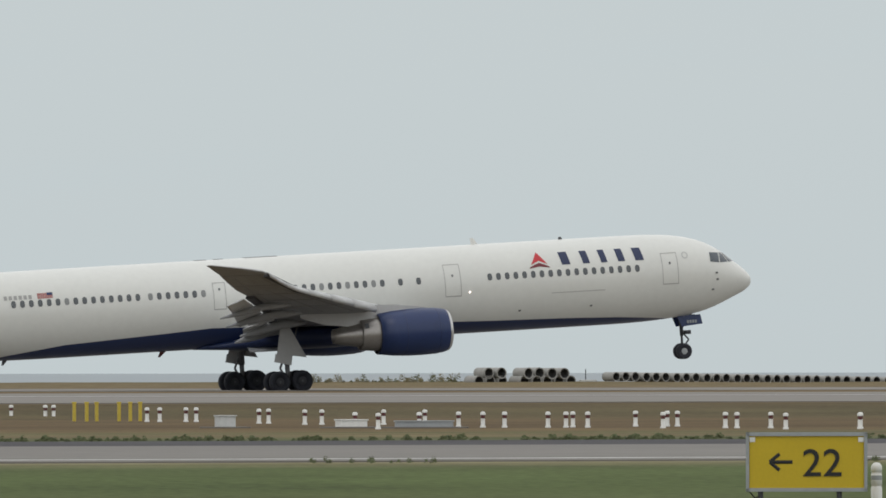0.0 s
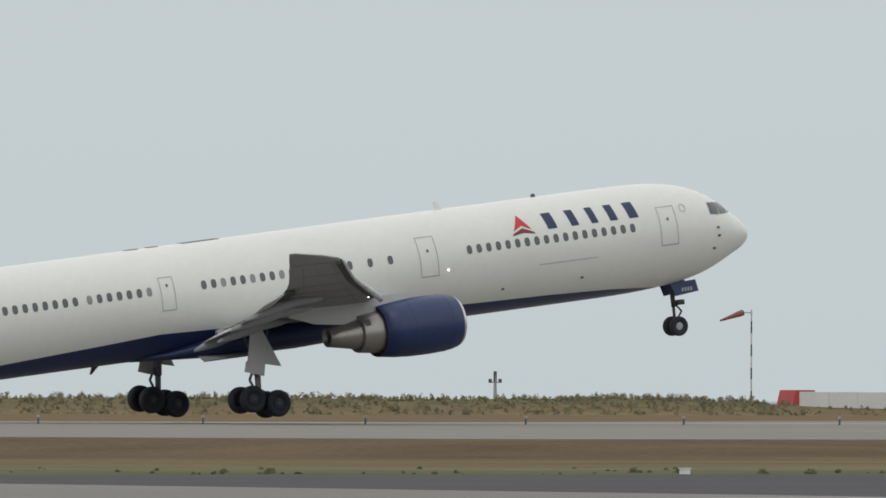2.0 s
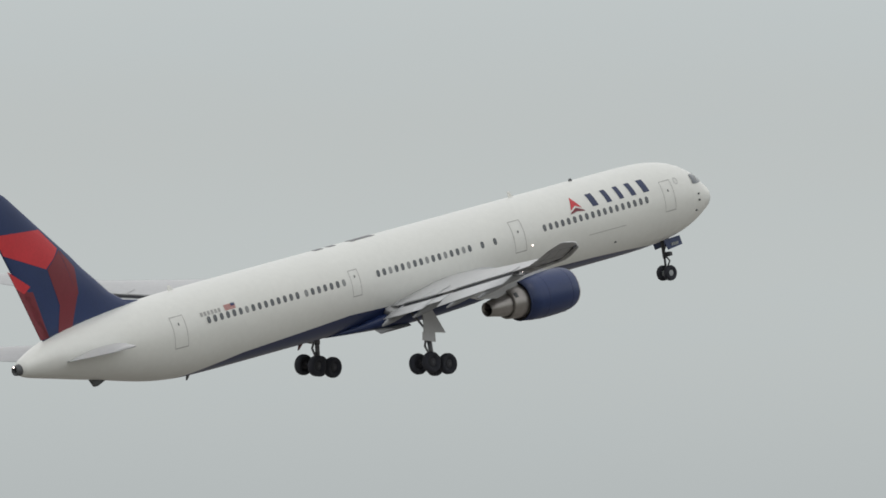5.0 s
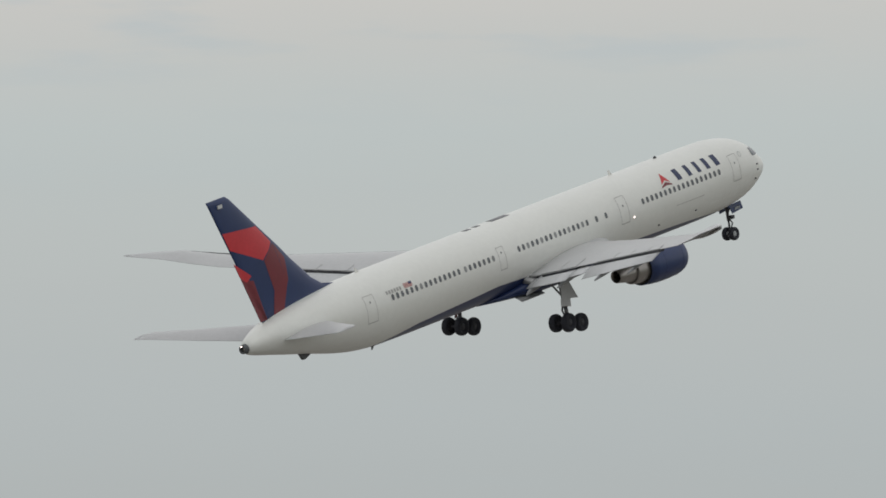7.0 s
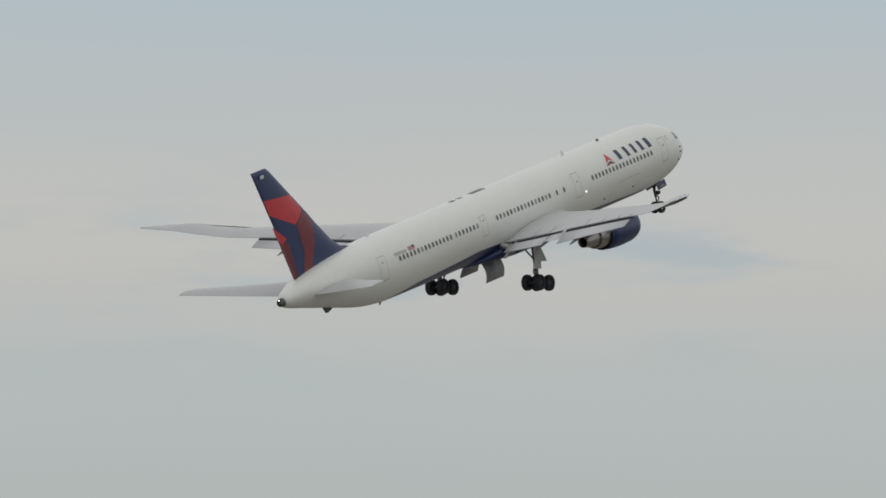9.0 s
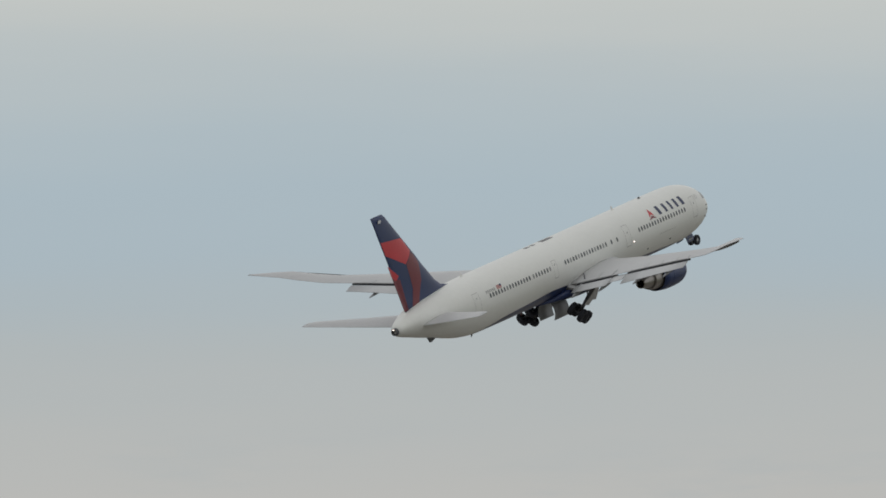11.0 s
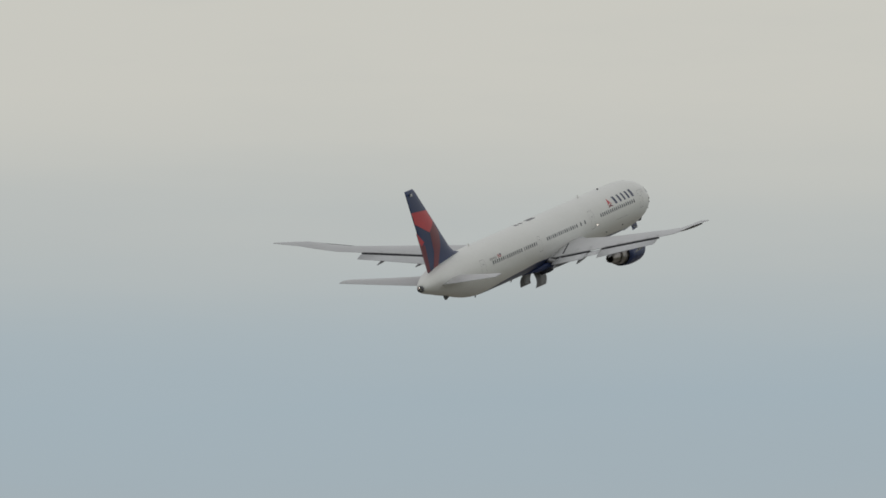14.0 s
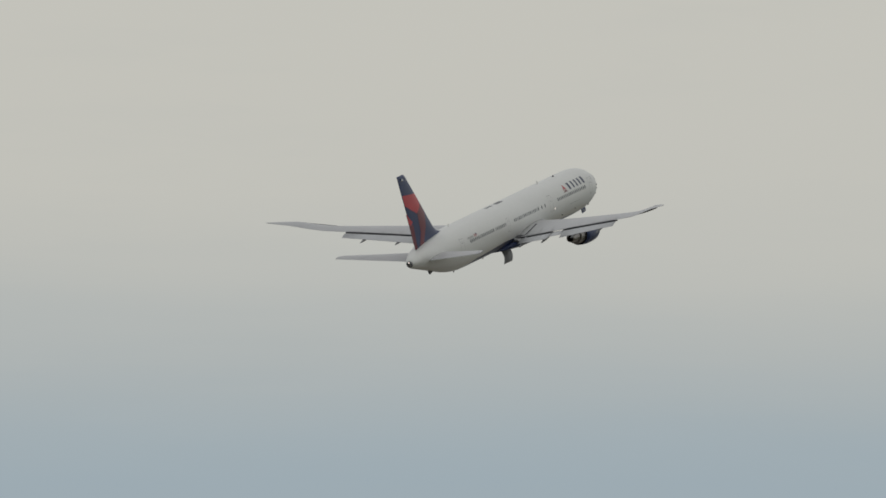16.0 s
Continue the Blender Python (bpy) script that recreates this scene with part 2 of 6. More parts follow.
M_BORESHADE = mat("pipe_bore_shade", (0.05, 0.05, 0.048), 0.9)
M_LEAF = mat("scrub_leaves", (0.122, 0.122, 0.066), 0.8, 0, 0.4, 3.0, spec=0.2)
M_LEAF2 = mat("dry_scrub_leaves", (0.190, 0.166, 0.094), 0.8, 0, 0.4, 3.0, spec=0.2)
M_STEM = mat("stems", (0.12, 0.09, 0.06), 0.9)
M_WHITE = mat("white_paint", (0.74, 0.74, 0.71), 0.5, 0, 0.08, 0.8, 0.05)
M_OFFWHITE = mat("weathered_white_panel", (0.55, 0.56, 0.55), 0.7, 0, 0.12, 0.6, 0.1)
M_GREY = mat("grey_sheet_metal", (0.34, 0.36, 0.37), 0.6, 0.1, 0.12, 0.6, 0.1)
M_PALEGREY = mat("pale_grey_sheet_metal", (0.40, 0.42, 0.43), 0.55, 0.1, 0.12, 0.6, 0.1)
M_DGREY = mat("dark_grey_metal", (0.09, 0.095, 0.10), 0.6, 0.2, 0.2, 1.0)
M_RED = mat("red_paint", (0.42, 0.045, 0.04), 0.55, 0, 0.15, 0.8)
M_BRICKRED = mat("faded_red_paint", (0.235, 0.078, 0.062), 0.7, 0, 0.25, 0.8)
M_TEAL = mat("faded_green_paint", (0.095, 0.172, 0.138), 0.7, 0, 0.25, 0.8)
M_BLUE = mat("blue_plastic", (0.02, 0.13, 0.42), 0.45, 0, 0.12, 0.8)
M_YELLOW = mat("yellow_paint", (0.56, 0.43, 0.06), 0.5, 0, 0.1, 1.5)
M_SIGNY = mat("yellow_sign_face", (0.56, 0.40, 0.012), 0.45, 0, 0.05, 1.5)
M_TARP = mat("yellow_green_tarp", (0.31, 0.31, 0.06), 0.7, 0, 0.25, 0.6, 0.3)
M_NET = mat("dark_green_netting", (0.05, 0.062, 0.06), 0.85, 0, 0.3, 0.8, 0.4)
M_BLACK = mat("black_paint", (0.012, 0.012, 0.012), 0.5)
M_GLASS = mat("dark_glazing", (0.03, 0.035, 0.04), 0.12, 0, 0.1)
M_BAND = mat("dark_maroon_band", (0.10, 0.025, 0.025), 0.6, 0, 0.15, 2.0)
M_BROWN = mat("brown_grey_render", (0.22, 0.20, 0.18), 0.85, 0, 0.15, 0.7)
M_MASTGREY = mat("mast_grey_band", (0.17, 0.165, 0.165), 0.6, 0, 0.15, 1.0)
# pale wall colour lightened further to hold the haze of the distance
M_WALL = mat("concrete_wall_with_haze", (0.64, 0.65, 0.645), 0.85, 0, 0.10, 0.5, 0.15)
M_TYRE = mat("tyre_rubber", (0.019, 0.021, 0.030), 0.8, 0, 0.2, 3)


# ---------------------------------------------------------------- mesh helpers
def link(name, bm, material, parent=None, label="", smooth=False):
    me = bpy.data.meshes.new(name)
    bmesh.ops.recalc_face_normals(bm, faces=bm.faces)
    bm.to_mesh(me)
    bm.free()
    if smooth:
        me.polygons.foreach_set("use_smooth", [True] * len(me.polygons))
    for m in (material if isinstance(material, (list, tuple)) else [material]):
        me.materials.append(m)
    ob = new(name, me)
    if parent:
        ob.parent = parent
    if label:
        ob["label"] = label
    return ob


def part(name, bm, material, parent, label="", smooth=False):
    return link(name, bm, material, parent, label, smooth)


def thing(name, x, y, z, label, category, group="", rz=0):
    ob = new(name)
    ob.empty_display_size = 0.2
    ob.matrix_basis = pose(x, y, z, 0, 0, rz)
    return tagged(ob, label, category, group)


def box(bm, x0, x1, y0, y1, z0, z1, lean=0.0, bevel=0.0):
    """A box; lean shifts its top along x."""
    v = [bm.verts.new((x + (lean if z == z1 else 0), y, z)) for z in (z0, z1) for y in (y0, y1) for x in (x0, x1)]
    for q in ((0, 1, 3, 2), (4, 6, 7, 5), (0, 4, 5, 1), (2, 3, 7, 6), (0, 2, 6, 4), (1, 5, 7, 3)):
        bm.faces.new([v[i] for i in q])
    if bevel:
        es = {e for w in v for e in w.link_edges}
        bmesh.ops.bevel(bm, geom=list(es), offset=bevel, segments=2, affect="EDGES", profile=0.6)
    return bm


def tube(bm, p, q, r0, r1=None, n=10):
    """A tapered rod from p to q with closed ends."""
    p, q = Vector(p), Vector(q)
    r1 = r0 if r1 is None else r1
    up = (q - p).to_track_quat("Z", "Y").to_matrix()
    ring = [[bm.verts.new(c + up @ Vector((r * math.cos(k * math.tau / n), r * math.sin(k * math.tau / n), 0))) for k in range(n)] for c, r in ((p, r0), (q, r1))]
    for k in range(n):
        bm.faces.new((ring[0][k], ring[0][(k + 1) % n], ring[1][(k + 1) % n], ring[1][k]))
    bm.faces.new(ring[0][::-1])
    bm.faces.new(ring[1])
    return bm


def lathe(bm, prof, axis="X", n=32, centre=(0, 0, 0), sy=1.0, sz=1.0):
    """Turn a profile of (along, radius) about an axis."""
    rings = []
    for a_, r in prof:
        ring = []
        for k in range(n):
            c, s = r * math.cos(k * math.tau / n), r * math.sin(k * math.tau / n)
            v = {"X": (a_, c * sy, s * sz), "Y": (c, a_, s), "Z": (c, s, a_)}[axis]
            ring.append(bm.verts.new(Vector(centre) + Vector(v)))
        rings.append(ring)
    for r0, r1 in zip(rings, rings[1:]):
        for k in range(n):
            bm.faces.new((r0[k], r0[(k + 1) % n], r1[(k + 1) % n], r1[k]))
    return rings


def loft(bm, rings, caps=True):
    vs = [[bm.verts.new(p) for p in ring] for ring in rings]
    n = len(vs[0])
    for r0, r1 in zip(vs, vs[1:]):
        for k in range(n):
            bm.faces.new((r0[k], r0[(k + 1) % n], r1[(k + 1) % n], r1[k]))
    if caps:
        bm.faces.new(vs[0][::-1])
        bm.faces.new(vs[-1])
    return bm


def B():
    return bmesh.new()


def grid_object(name, xs, ys, zf, material, label, category):
    verts = [(x, y, zf(x, y)) for y in ys for x in xs]
    n = len(xs)
    faces = [(j * n + i, j * n + i + 1, (j + 1) * n + i + 1, (j + 1) * n + i) for j in range(len(ys) - 1) for i in range(n - 1)]
    me = bpy.data.meshes.new(name)
    me.from_pydata(verts, [], faces)
    me.polygons.foreach_set("use_smooth", [True] * len(faces))
    me.materials.append(material)
    return tagged(new(name, me), label, category, kind="structure")


# ---------------------------------------------------------------- the field
FAR_Y = 1000.0                         # line of huts, walls and masts beyond the runway
SHORE = -0.58                          # level of the ground on that line


def step(x, lo, hi):
    s = min(1.0, max(0.0, (x - lo) / (hi - lo)))
    return s * s * (3 - 2 * s)


def bank_height(x):
    """Crest of the earth bank behind the runway, along its length."""
    low = 0.10 + 0.58
    h = low * (1 - step(x, 405, 414))
    h += 1.45 * step(x, 545, 560) * (1 - step(x, 645, 660)) + (0.25 + 0.75 * (1 - step(x, 650, 700))) * step(x, 645, 660) * (1 - step(x, 730, 738))
    h += 1.85 * step(x, 732, 744)
    return h * (1 + 0.10 * noise.noise((x * 0.09, 3.1, 0)) + 0.06 * noise.noise((x * 0.4, 7.7, 0)))


def runway_edge(x):
    """Near edge of the far runway, which widens past the turn-off."""
    return 477 - 88 * step(x, 190, 250)


def far_edge(x):
    return float(np.interp(x, (250, 372, 480, 580, 674), (652, 600, 682, 749, 795)))


def ground_z(x, y):
    if y < 206:
        return -0.5 - 0.55 * (1 - step(y, 176, 205))
    if y < 575:
        e_ = runway_edge(x)
        return -0.5 * (1 - step(y, e_ - 34, e_ - 3))
    if y <= 800:
        return 0.0
    z = (SHORE + 0.18 * step(x, 724, 738)) * step(y, 800, 940)
    near_ = 990 + 9 * step(x, 724, 744)
    crest = bank_height(x) * step(y, near_, near_ + 13) * (1 - step(y, 1022, 1045))
    if x < 412:                        # raised storage strip for the pipes
        crest = max(crest, bank_height(x) * step(y, 945, 985) * (1 - step(y, 1022, 1045)))
    fall = -2.2 * step(y, 1045, 1075)
    return z + crest + fall + 0.05 * noise.noise((x * 0.05, y * 0.05, 0)) * step(y, 940, 990)


xs = [-4000, -2500, -1500, -800, -400, -200] + [-100 + 4 * i for i in range(285)] + [1100, 1400, 1900, 2600, 3400, 4200]
ys = [-2500, -1200, -500, -200, 0, 60, 100, 140, 170, 176, 182, 188, 194, 200, 206, 210, 240, 270, 300, 320, 340, 355, 362, 369, 376, 383, 390, 397, 404, 412, 420, 430, 440, 448, 456, 463, 470, 477, 484, 500, 575, 600, 700, 800,
      830, 870, 910, 940, 950, 960, 970, 980, 986, 990, 993, 996, 1000, 1004, 1010, 1022, 1030, 1038, 1045, 1055, 1065, 1080]
ground = grid_object("ground", xs, ys, ground_z, M_GRASS, "dry grass airfield with green and brown bands", "ground")
me = ground.data
me.materials.append(M_BANK)
me.polygons.foreach_set("material_index", [1 if p.center.y > 820 else 0 for p in me.polygons])


def strip(name, y0, y1, z, material, label, category="runway", x0=-2200, x1=2600, thick=0.03):
    bm = box(B(), x0, x1, y0, y1, z - 0.3, z + thick)
    return tagged(link(name, bm, material), label, category, kind="structure")


bm = B()
loft(bm, [[(x_, runway_edge(x_), -0.3), (x_, far_edge(x_), -0.3), (x_, far_edge(x_), 0.035), (x_, runway_edge(x_), 0.035)] for x_ in [-2200] + list(range(188, 256, 4)) + [300, 372, 420, 480, 580, 674, 2600]])
tagged(link("runway_far", bm, M_RUN), "pale grey concrete runway", "runway", kind="structure")
# slab added under the roll; also keeps brown grass bounce off the wings
strip("added_roll_slab", 706, 778, 0.0, M_RUN, "pale grey concrete slab added under the rolling airliner", x1=392, thick=0.034)
strip("runway_far_edge_line", 782, 784.5, 0.0, M_PAINT, "worn white painted runway edge line", "marking", x0=672, thick=0.042)
strip("runway_far_edge_line_near", 584, 586, 0.0, M_PAINT, "worn white painted runway edge line", "marking", thick=0.042)
strip("shoulder_near", 268, 290, -0.5, M_ASPH, "dark asphalt shoulder strip beside the runway", "shoulder", thick=0.03)
strip("runway_near", 213, 268, -0.5, M_CONC, "pale grey concrete runway close by", "runway", thick=0.035)
strip("asphalt_overlay", 206, 268.5, -0.5, M_ASPH, "dark asphalt resurfaced stretch of the near runway", "runway", x0=152, thick=0.04)
strip("overlay_line", 262, 263.3, -0.5, M_PAINT, "white painted line on the dark asphalt", "marking", x0=181, thick=0.047)
strip("runway_near_edge_line", 218.0, 219.1, -0.5, M_PAINT, "white painted runway edge line", "marking", thick=0.042)

sea = grid_object("sea", [-4900, -2000, -600, 0, 600, 1200, 2000, 4900], [1060, 1300, 2000, 3200, 4900], lambda x, y: -2.3, M_SEA,
                  "calm grey-blue sea out to the horizon", "sea")

# ---------------------------------------------------------------- the airliner
# x forward from the main wheels, y to its left, z up from the tyres' underside
STATIONS = [  # x, crown, keel, half width
    (31.30, 5.02, 4.98, 0.02), (31.22, 5.28, 4.74, 0.28), (31.0, 5.55, 4.52, 0.58), (30.6, 5.92, 4.28, 0.95), (30.0, 6.36, 4.03, 1.33),
    (29.3, 6.92, 3.72, 1.68), (28.3, 7.50, 3.36, 2.02), (27.0, 7.90, 3.08, 2.27), (25.5, 8.10, 2.92, 2.43), (24.0, 8.16, 2.83, 2.50),
    (22.0, 8.17, 2.79, 2.515), (10.0, 8.16, 2.77, 2.515), (-6.0, 8.14, 2.76, 2.515), (-14.0, 8.13, 2.75, 2.515), (-17.0, 8.11, 2.78, 2.50),
    (-18.5, 8.08, 2.88, 2.47), (-20.0, 8.04, 3.06, 2.41), (-22.0, 7.95, 3.45, 2.25), (-24.2, 7.76, 3.96, 1.98), (-26.5, 7.46, 4.44, 1.62),
    (-28.1, 7.15, 4.80, 1.29), (-29.5, 6.72, 5.10, 0.92), (-30.3, 6.38, 5.32, 0.62), (-30.6, 6.16, 5.48, 0.40)]
SX = np.array([s[0] for s in STATIONS])[::-1]
SV = np.array([s[1:] for s in STATIONS])[::-1]


def section(x):
    """Crown, keel, half width and level of greatest width of the fuselage at x, on a smooth curve."""
    i = int(np.clip(np.searchsorted(SX, x) - 1, 0, len(SX) - 2))
    h = SX[i + 1] - SX[i]
    s = min(1.0, max(0.0, (x - SX[i]) / h))
    d = (SV[i + 1] - SV[i]) / h

    def slope(k):
        if k <= 0 or k >= len(SX) - 1:
            return d
        a_, b_ = (SV[k] - SV[k - 1]) / (SX[k] - SX[k - 1]), (SV[k + 1] - SV[k]) / (SX[k + 1] - SX[k])
        return np.where(a_ * b_ > 0, 2 * a_ * b_ / np.where(a_ + b_ == 0, 1, a_ + b_), 0)

    v = ((2 * s ** 3 - 3 * s * s + 1) * SV[i] + (s ** 3 - 2 * s * s + s) * h * slope(i)
         + (-2 * s ** 3 + 3 * s * s) * SV[i + 1] + (s ** 3 - s * s) * h * slope(i + 1))
    top, bot, hw = (float(q) for q in v)
    return top, bot, hw, bot + (top - bot) * 0.532


def skin(x, z, side=-1, off=0.0):
    """The point of the fuselage's side at x and height z, off metres proud."""
    top, bot, hw, zc = section(x)
    k = (z - zc) / ((top - zc) if z > zc else (zc - bot))
    k = max(-0.999, min(0.999, k))
    y = hw * math.sqrt(1 - k * k)
    return Vector((x, side * (y + off * math.sqrt(1 - k * k)), z + off * k))


def skin_patch(bm, quad, side, off, n=4, m=6):
    """A painted or proud patch: four corners in (x, z) laid on the fuselage's side."""
    (a, b, c, d) = quad
    vs = []
    for j in range(m + 1):
        v = j / m
        row = []
        for i in range(n + 1):
            u = i / n
            x = (a[0] * (1 - u) + b[0] * u) * (1 - v) + (d[0] * (1 - u) + c[0] * u) * v
            z = (a[1] * (1 - u) + b[1] * u) * (1 - v) + (d[1] * (1 - u) + c[1] * u) * v
            row.append(bm.verts.new(skin(x, z, side, off)))
        vs.append(row)
    for j in range(m):
        for i in range(n):
            bm.faces.new((vs[j][i], vs[j][i + 1], vs[j + 1][i + 1], vs[j + 1][i]))
    return bm


M_NAVY = mat("navy_paint", (0.014, 0.031, 0.104), 0.38, 0, 0.12, 0.5)
M_BELLY = mat("navy_belly_paint", (0.013, 0.027, 0.090), 0.42, 0, 0.12, 0.5)
M_NAVY2 = mat("navy_lettering", (0.018, 0.03, 0.085), 0.4, 0, 0.08, 0.5)
M_LOGO = mat("red_livery", (0.52, 0.03, 0.04), 0.35, 0, 0.10, 0.5)
M_LOGO2 = mat("dark_red_livery", (0.17, 0.022, 0.032), 0.35, 0, 0.10, 0.5)
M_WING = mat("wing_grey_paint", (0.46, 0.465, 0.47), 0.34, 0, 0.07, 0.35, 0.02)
# wing grey darkened, so the colour itself holds the shade of undersides
M_UNDERSHADE = mat("wing_grey_underside_shade", (0.265, 0.272, 0.285), 0.5, 0, 0.10, 0.35, 0.02)
M_WINGSEAM = mat("wing_seam_grey", (0.185, 0.19, 0.20), 0.55, 0, 0.10, 0.5)
M_UNDER = mat("flap_pale_grey", (0.50, 0.51, 0.52), 0.38, 0, 0.07, 0.35)
M_METAL = mat("bare_nacelle_metal", (0.33, 0.312, 0.295), 0.36, 0.75, 0.12, 0.8)
M_LIP = mat("polished_inlet_lip", (0.62, 0.62, 0.62), 0.3, 0.8, 0.06, 0.8)
M_STRUT = mat("gear_grey_paint", (0.15, 0.15, 0.16), 0.5, 0.2, 0.15, 1.5)
M_STRUTD = mat("dark_gear_metal", (0.06, 0.062, 0.07), 0.55, 0.3, 0.2, 1.5)
M_FLAG = mat("flag_stripe_red", (0.40, 0.13, 0.12), 0.45, 0, 0.1, 1.0)
M_MARK = mat("pale_grey_marking", (0.50, 0.51, 0.50), 0.5)
M_RIM = mat("dark_wheel_rim", (0.030, 0.031, 0.038), 0.6, 0.2, 0.2, 2.0)
M_SEAM = mat("door_seam_grey", (0.36, 0.36, 0.35), 0.6)
M_WINDOW = mat("cabin_window_glass", (0.098, 0.108, 0.116), 0.2)
M_COCKPIT = mat("cockpit_glass", (0.085, 0.10, 0.115), 0.1, 0, 0.15, 1.5)
M_WINDOW2 = mat("cabin_window_shade_down", (0.24, 0.25, 0.25), 0.4)
M_LAMP = mat("landing_lamp_glow", (0.9, 0.9, 0.85), 0.3, emit=(1.0, 0.82, 0.74, 5.0))

# white fuselage with a navy belly, whose border sweeps along the side
M_HULL = mat("white_fuselage_paint", (0.70, 0.708, 0.674), 0.32, 0, 0.035, 0.22)
t_ = M_HULL.node_tree
sep_ = t_.nodes.new("ShaderNodeSeparateXYZ")
t_.links.new([n for n in t_.nodes if n.type == "TEX_COORD"][0].outputs["Object"], sep_.inputs[0])
mr_ = t_.nodes.new("ShaderNodeMapRange")
mr_.inputs["From Min"].default_value, mr_.inputs["From Max"].default_value = -32, 32
t_.links.new(sep_.outputs["X"], mr_.inputs[0])
rp_ = t_.nodes.new("ShaderNodeValToRGB")
BORDER = [(-32, 1.0), (-20.0, 2.4), (-18.3, 2.86), (-13.3, 3.52), (-6.75, 3.86), (-4.0, 4.02), (9.0, 3.62), (14.0, 3.46), (18.6, 3.36), (22.2, 3.22), (25.5, 2.98), (28.0, 2.6)]
while len(rp_.color_ramp.elements) < len(BORDER):
    rp_.color_ramp.elements.new(0.5)
for q, (x_, z_) in zip(rp_.color_ramp.elements, BORDER):
    q.position, q.color = (x_ + 32) / 64, (z_ / 10, z_ / 10, z_ / 10, 1)
t_.links.new(mr_.outputs[0], rp_.inputs[0])
m10_ = t_.nodes.new("ShaderNodeMath")
m10_.operation = "MULTIPLY_ADD"
m10_.inputs[1].default_value = 10.0
m10_.inputs[2].default_value = 0.0
t_.links.new(rp_.outputs[0], m10_.inputs[0])
lt_ = t_.nodes.new("ShaderNodeMath")
lt_.operation = "LESS_THAN"
t_.links.new(sep_.outputs["Z"], lt_.inputs[0])
t_.links.new(m10_.outputs[0], lt_.inputs[1])
mx_ = t_.nodes.new("ShaderNodeMix")
mx_.data_type = "RGBA"
t_.links.new(lt_.outputs[0], mx_.inputs["Factor"])
sc_ = [n for n in t_.nodes if n.type == "VECT_MATH"][0]
t_.links.new(sc_.outputs[0], mx_.inputs[6])
mx_.inputs[7].default_value = (0.013, 0.027, 0.092, 1)
t_.links.new(mx_.outputs[2], t_.nodes["Principled BSDF"].inputs["Base Color"])

airplane = tagged(new("airplane"), "white twin-engine airliner with navy belly and red tail facets", "airplane")
airplane.empty_display_size = 1.0

# fuselage
bm = B()
rings = []
xs_ = sorted(set([31.3, 31.28, 31.22, 31.12, 31.0, 30.8, 30.6, 30.3, 30.0, 29.65, 29.3, 28.8, 28.3, 27.7, 27, 26.2, 25.5, 24.7, 24, 23, 22] + [22 - 2.0 * i for i in range(1, 19)]
                 + [-15, -16, -17, -17.75, -18.5, -19.2, -20, -21, -22, -23, -24.2, -25.3, -26.5, -27.3, -28.1, -28.8, -29.5, -30, -30.3, -30.6]), reverse=True)
for x in xs_:
    top, bot, hw, zc = section(x)
    rings.append([Vector((x, hw * math.cos(k * math.tau / 64), zc + ((top - zc) if k <= 32 else (zc - bot)) * math.sin(k * math.tau / 64))) for k in range(64)])
loft(bm, rings)
fuselage = part("fuselage", bm, M_HULL, airplane, "white painted fuselage with navy belly", True)
bm = B()
lathe(bm, [(-30.55, 0.36), (-30.95, 0.30), (-31.0, 0.24), (-30.7, 0.2)], "X", 20, (0, 0, 5.82))
part("exhaust_outlet", bm, M_DGREY, airplane, "dark metal tail exhaust outlet", True)

# wing-to-body fairing
bm = B()
rings = []
for x, hw, zt, zb in [(10.4, 1.7, 3.2, 2.82), (9.0, 2.2, 3.5, 2.66), (7.0, 2.5, 3.85, 2.5), (4.0, 2.66, 4.05, 2.40), (1.0, 2.62, 4.0, 2.42), (-1.0, 2.15, 3.62, 2.52), (-3.0, 1.45, 3.2, 2.64), (-4.6, 0.7, 2.98, 2.74)]:
    zc = (zt + zb) / 2
    rings.append([Vector((x, hw * abs(math.cos(a_)) ** 0.7 * (1 if math.cos(a_) > 0 else -1), zc + (zt - zb) / 2 * abs(math.sin(a_)) ** 0.7 * (1 if math.sin(a_) > 0 else -1)))
                  for a_ in [k * math.tau / 40 for k in range(40)]])
loft(bm, rings)
part("belly_fairing", bm, M_BELLY, airplane, "navy belly fairing under the wing", True)

for side in (-1, 1):
    bm = B()
    rr = []
    for x, zt in ((9.7, 4.1), (8.7, 4.62), (7.7, 4.82), (6.0, 4.82), (4.35, 4.74), (2.4, 4.52), (0.8, 4.22), (-0.8, 3.86)):
        s0 = skin(x, zt, side, 0.01)
        f_ = 0.55 if x < 9 else 0.2
        zl = min(zt - 0.2, 4.35 - 0.05 * abs(x - 4))
        rr.append([s0, Vector((x, s0.y + side * 0.16 * f_, zt - 0.10)), Vector((x, s0.y + side * 0.5 * f_, zt - 0.6 * (zt - zl))), Vector((x, s0.y + side * 1.5 * f_, zl)), Vector((x, s0.y + side * 1.5 * f_, zl - 0.2)), Vector((x, s0.y - side * 0.3, zl - 0.2)), Vector((x, s0.y - side * 0.3, zt - 0.05))])
    loft(bm, rr)
    part("wing_root_fillet", bm, M_WING, airplane, "light grey fillet over the wing root", True)

# cabin windows: 18 ahead, two singles, a middle group, and 7 + 15 aft
PITCH = 0.5588
WINDOW_Z = 6.15
xs_win = [23.18 - PITCH * i for i in range(18)] + [9.12, 7.96] + [6.80 - 0.553 * i for i in range(16)] + [-4.57 - PITCH * i for i in range(7)] + [-8.72 - PITCH * i for i in range(15)]


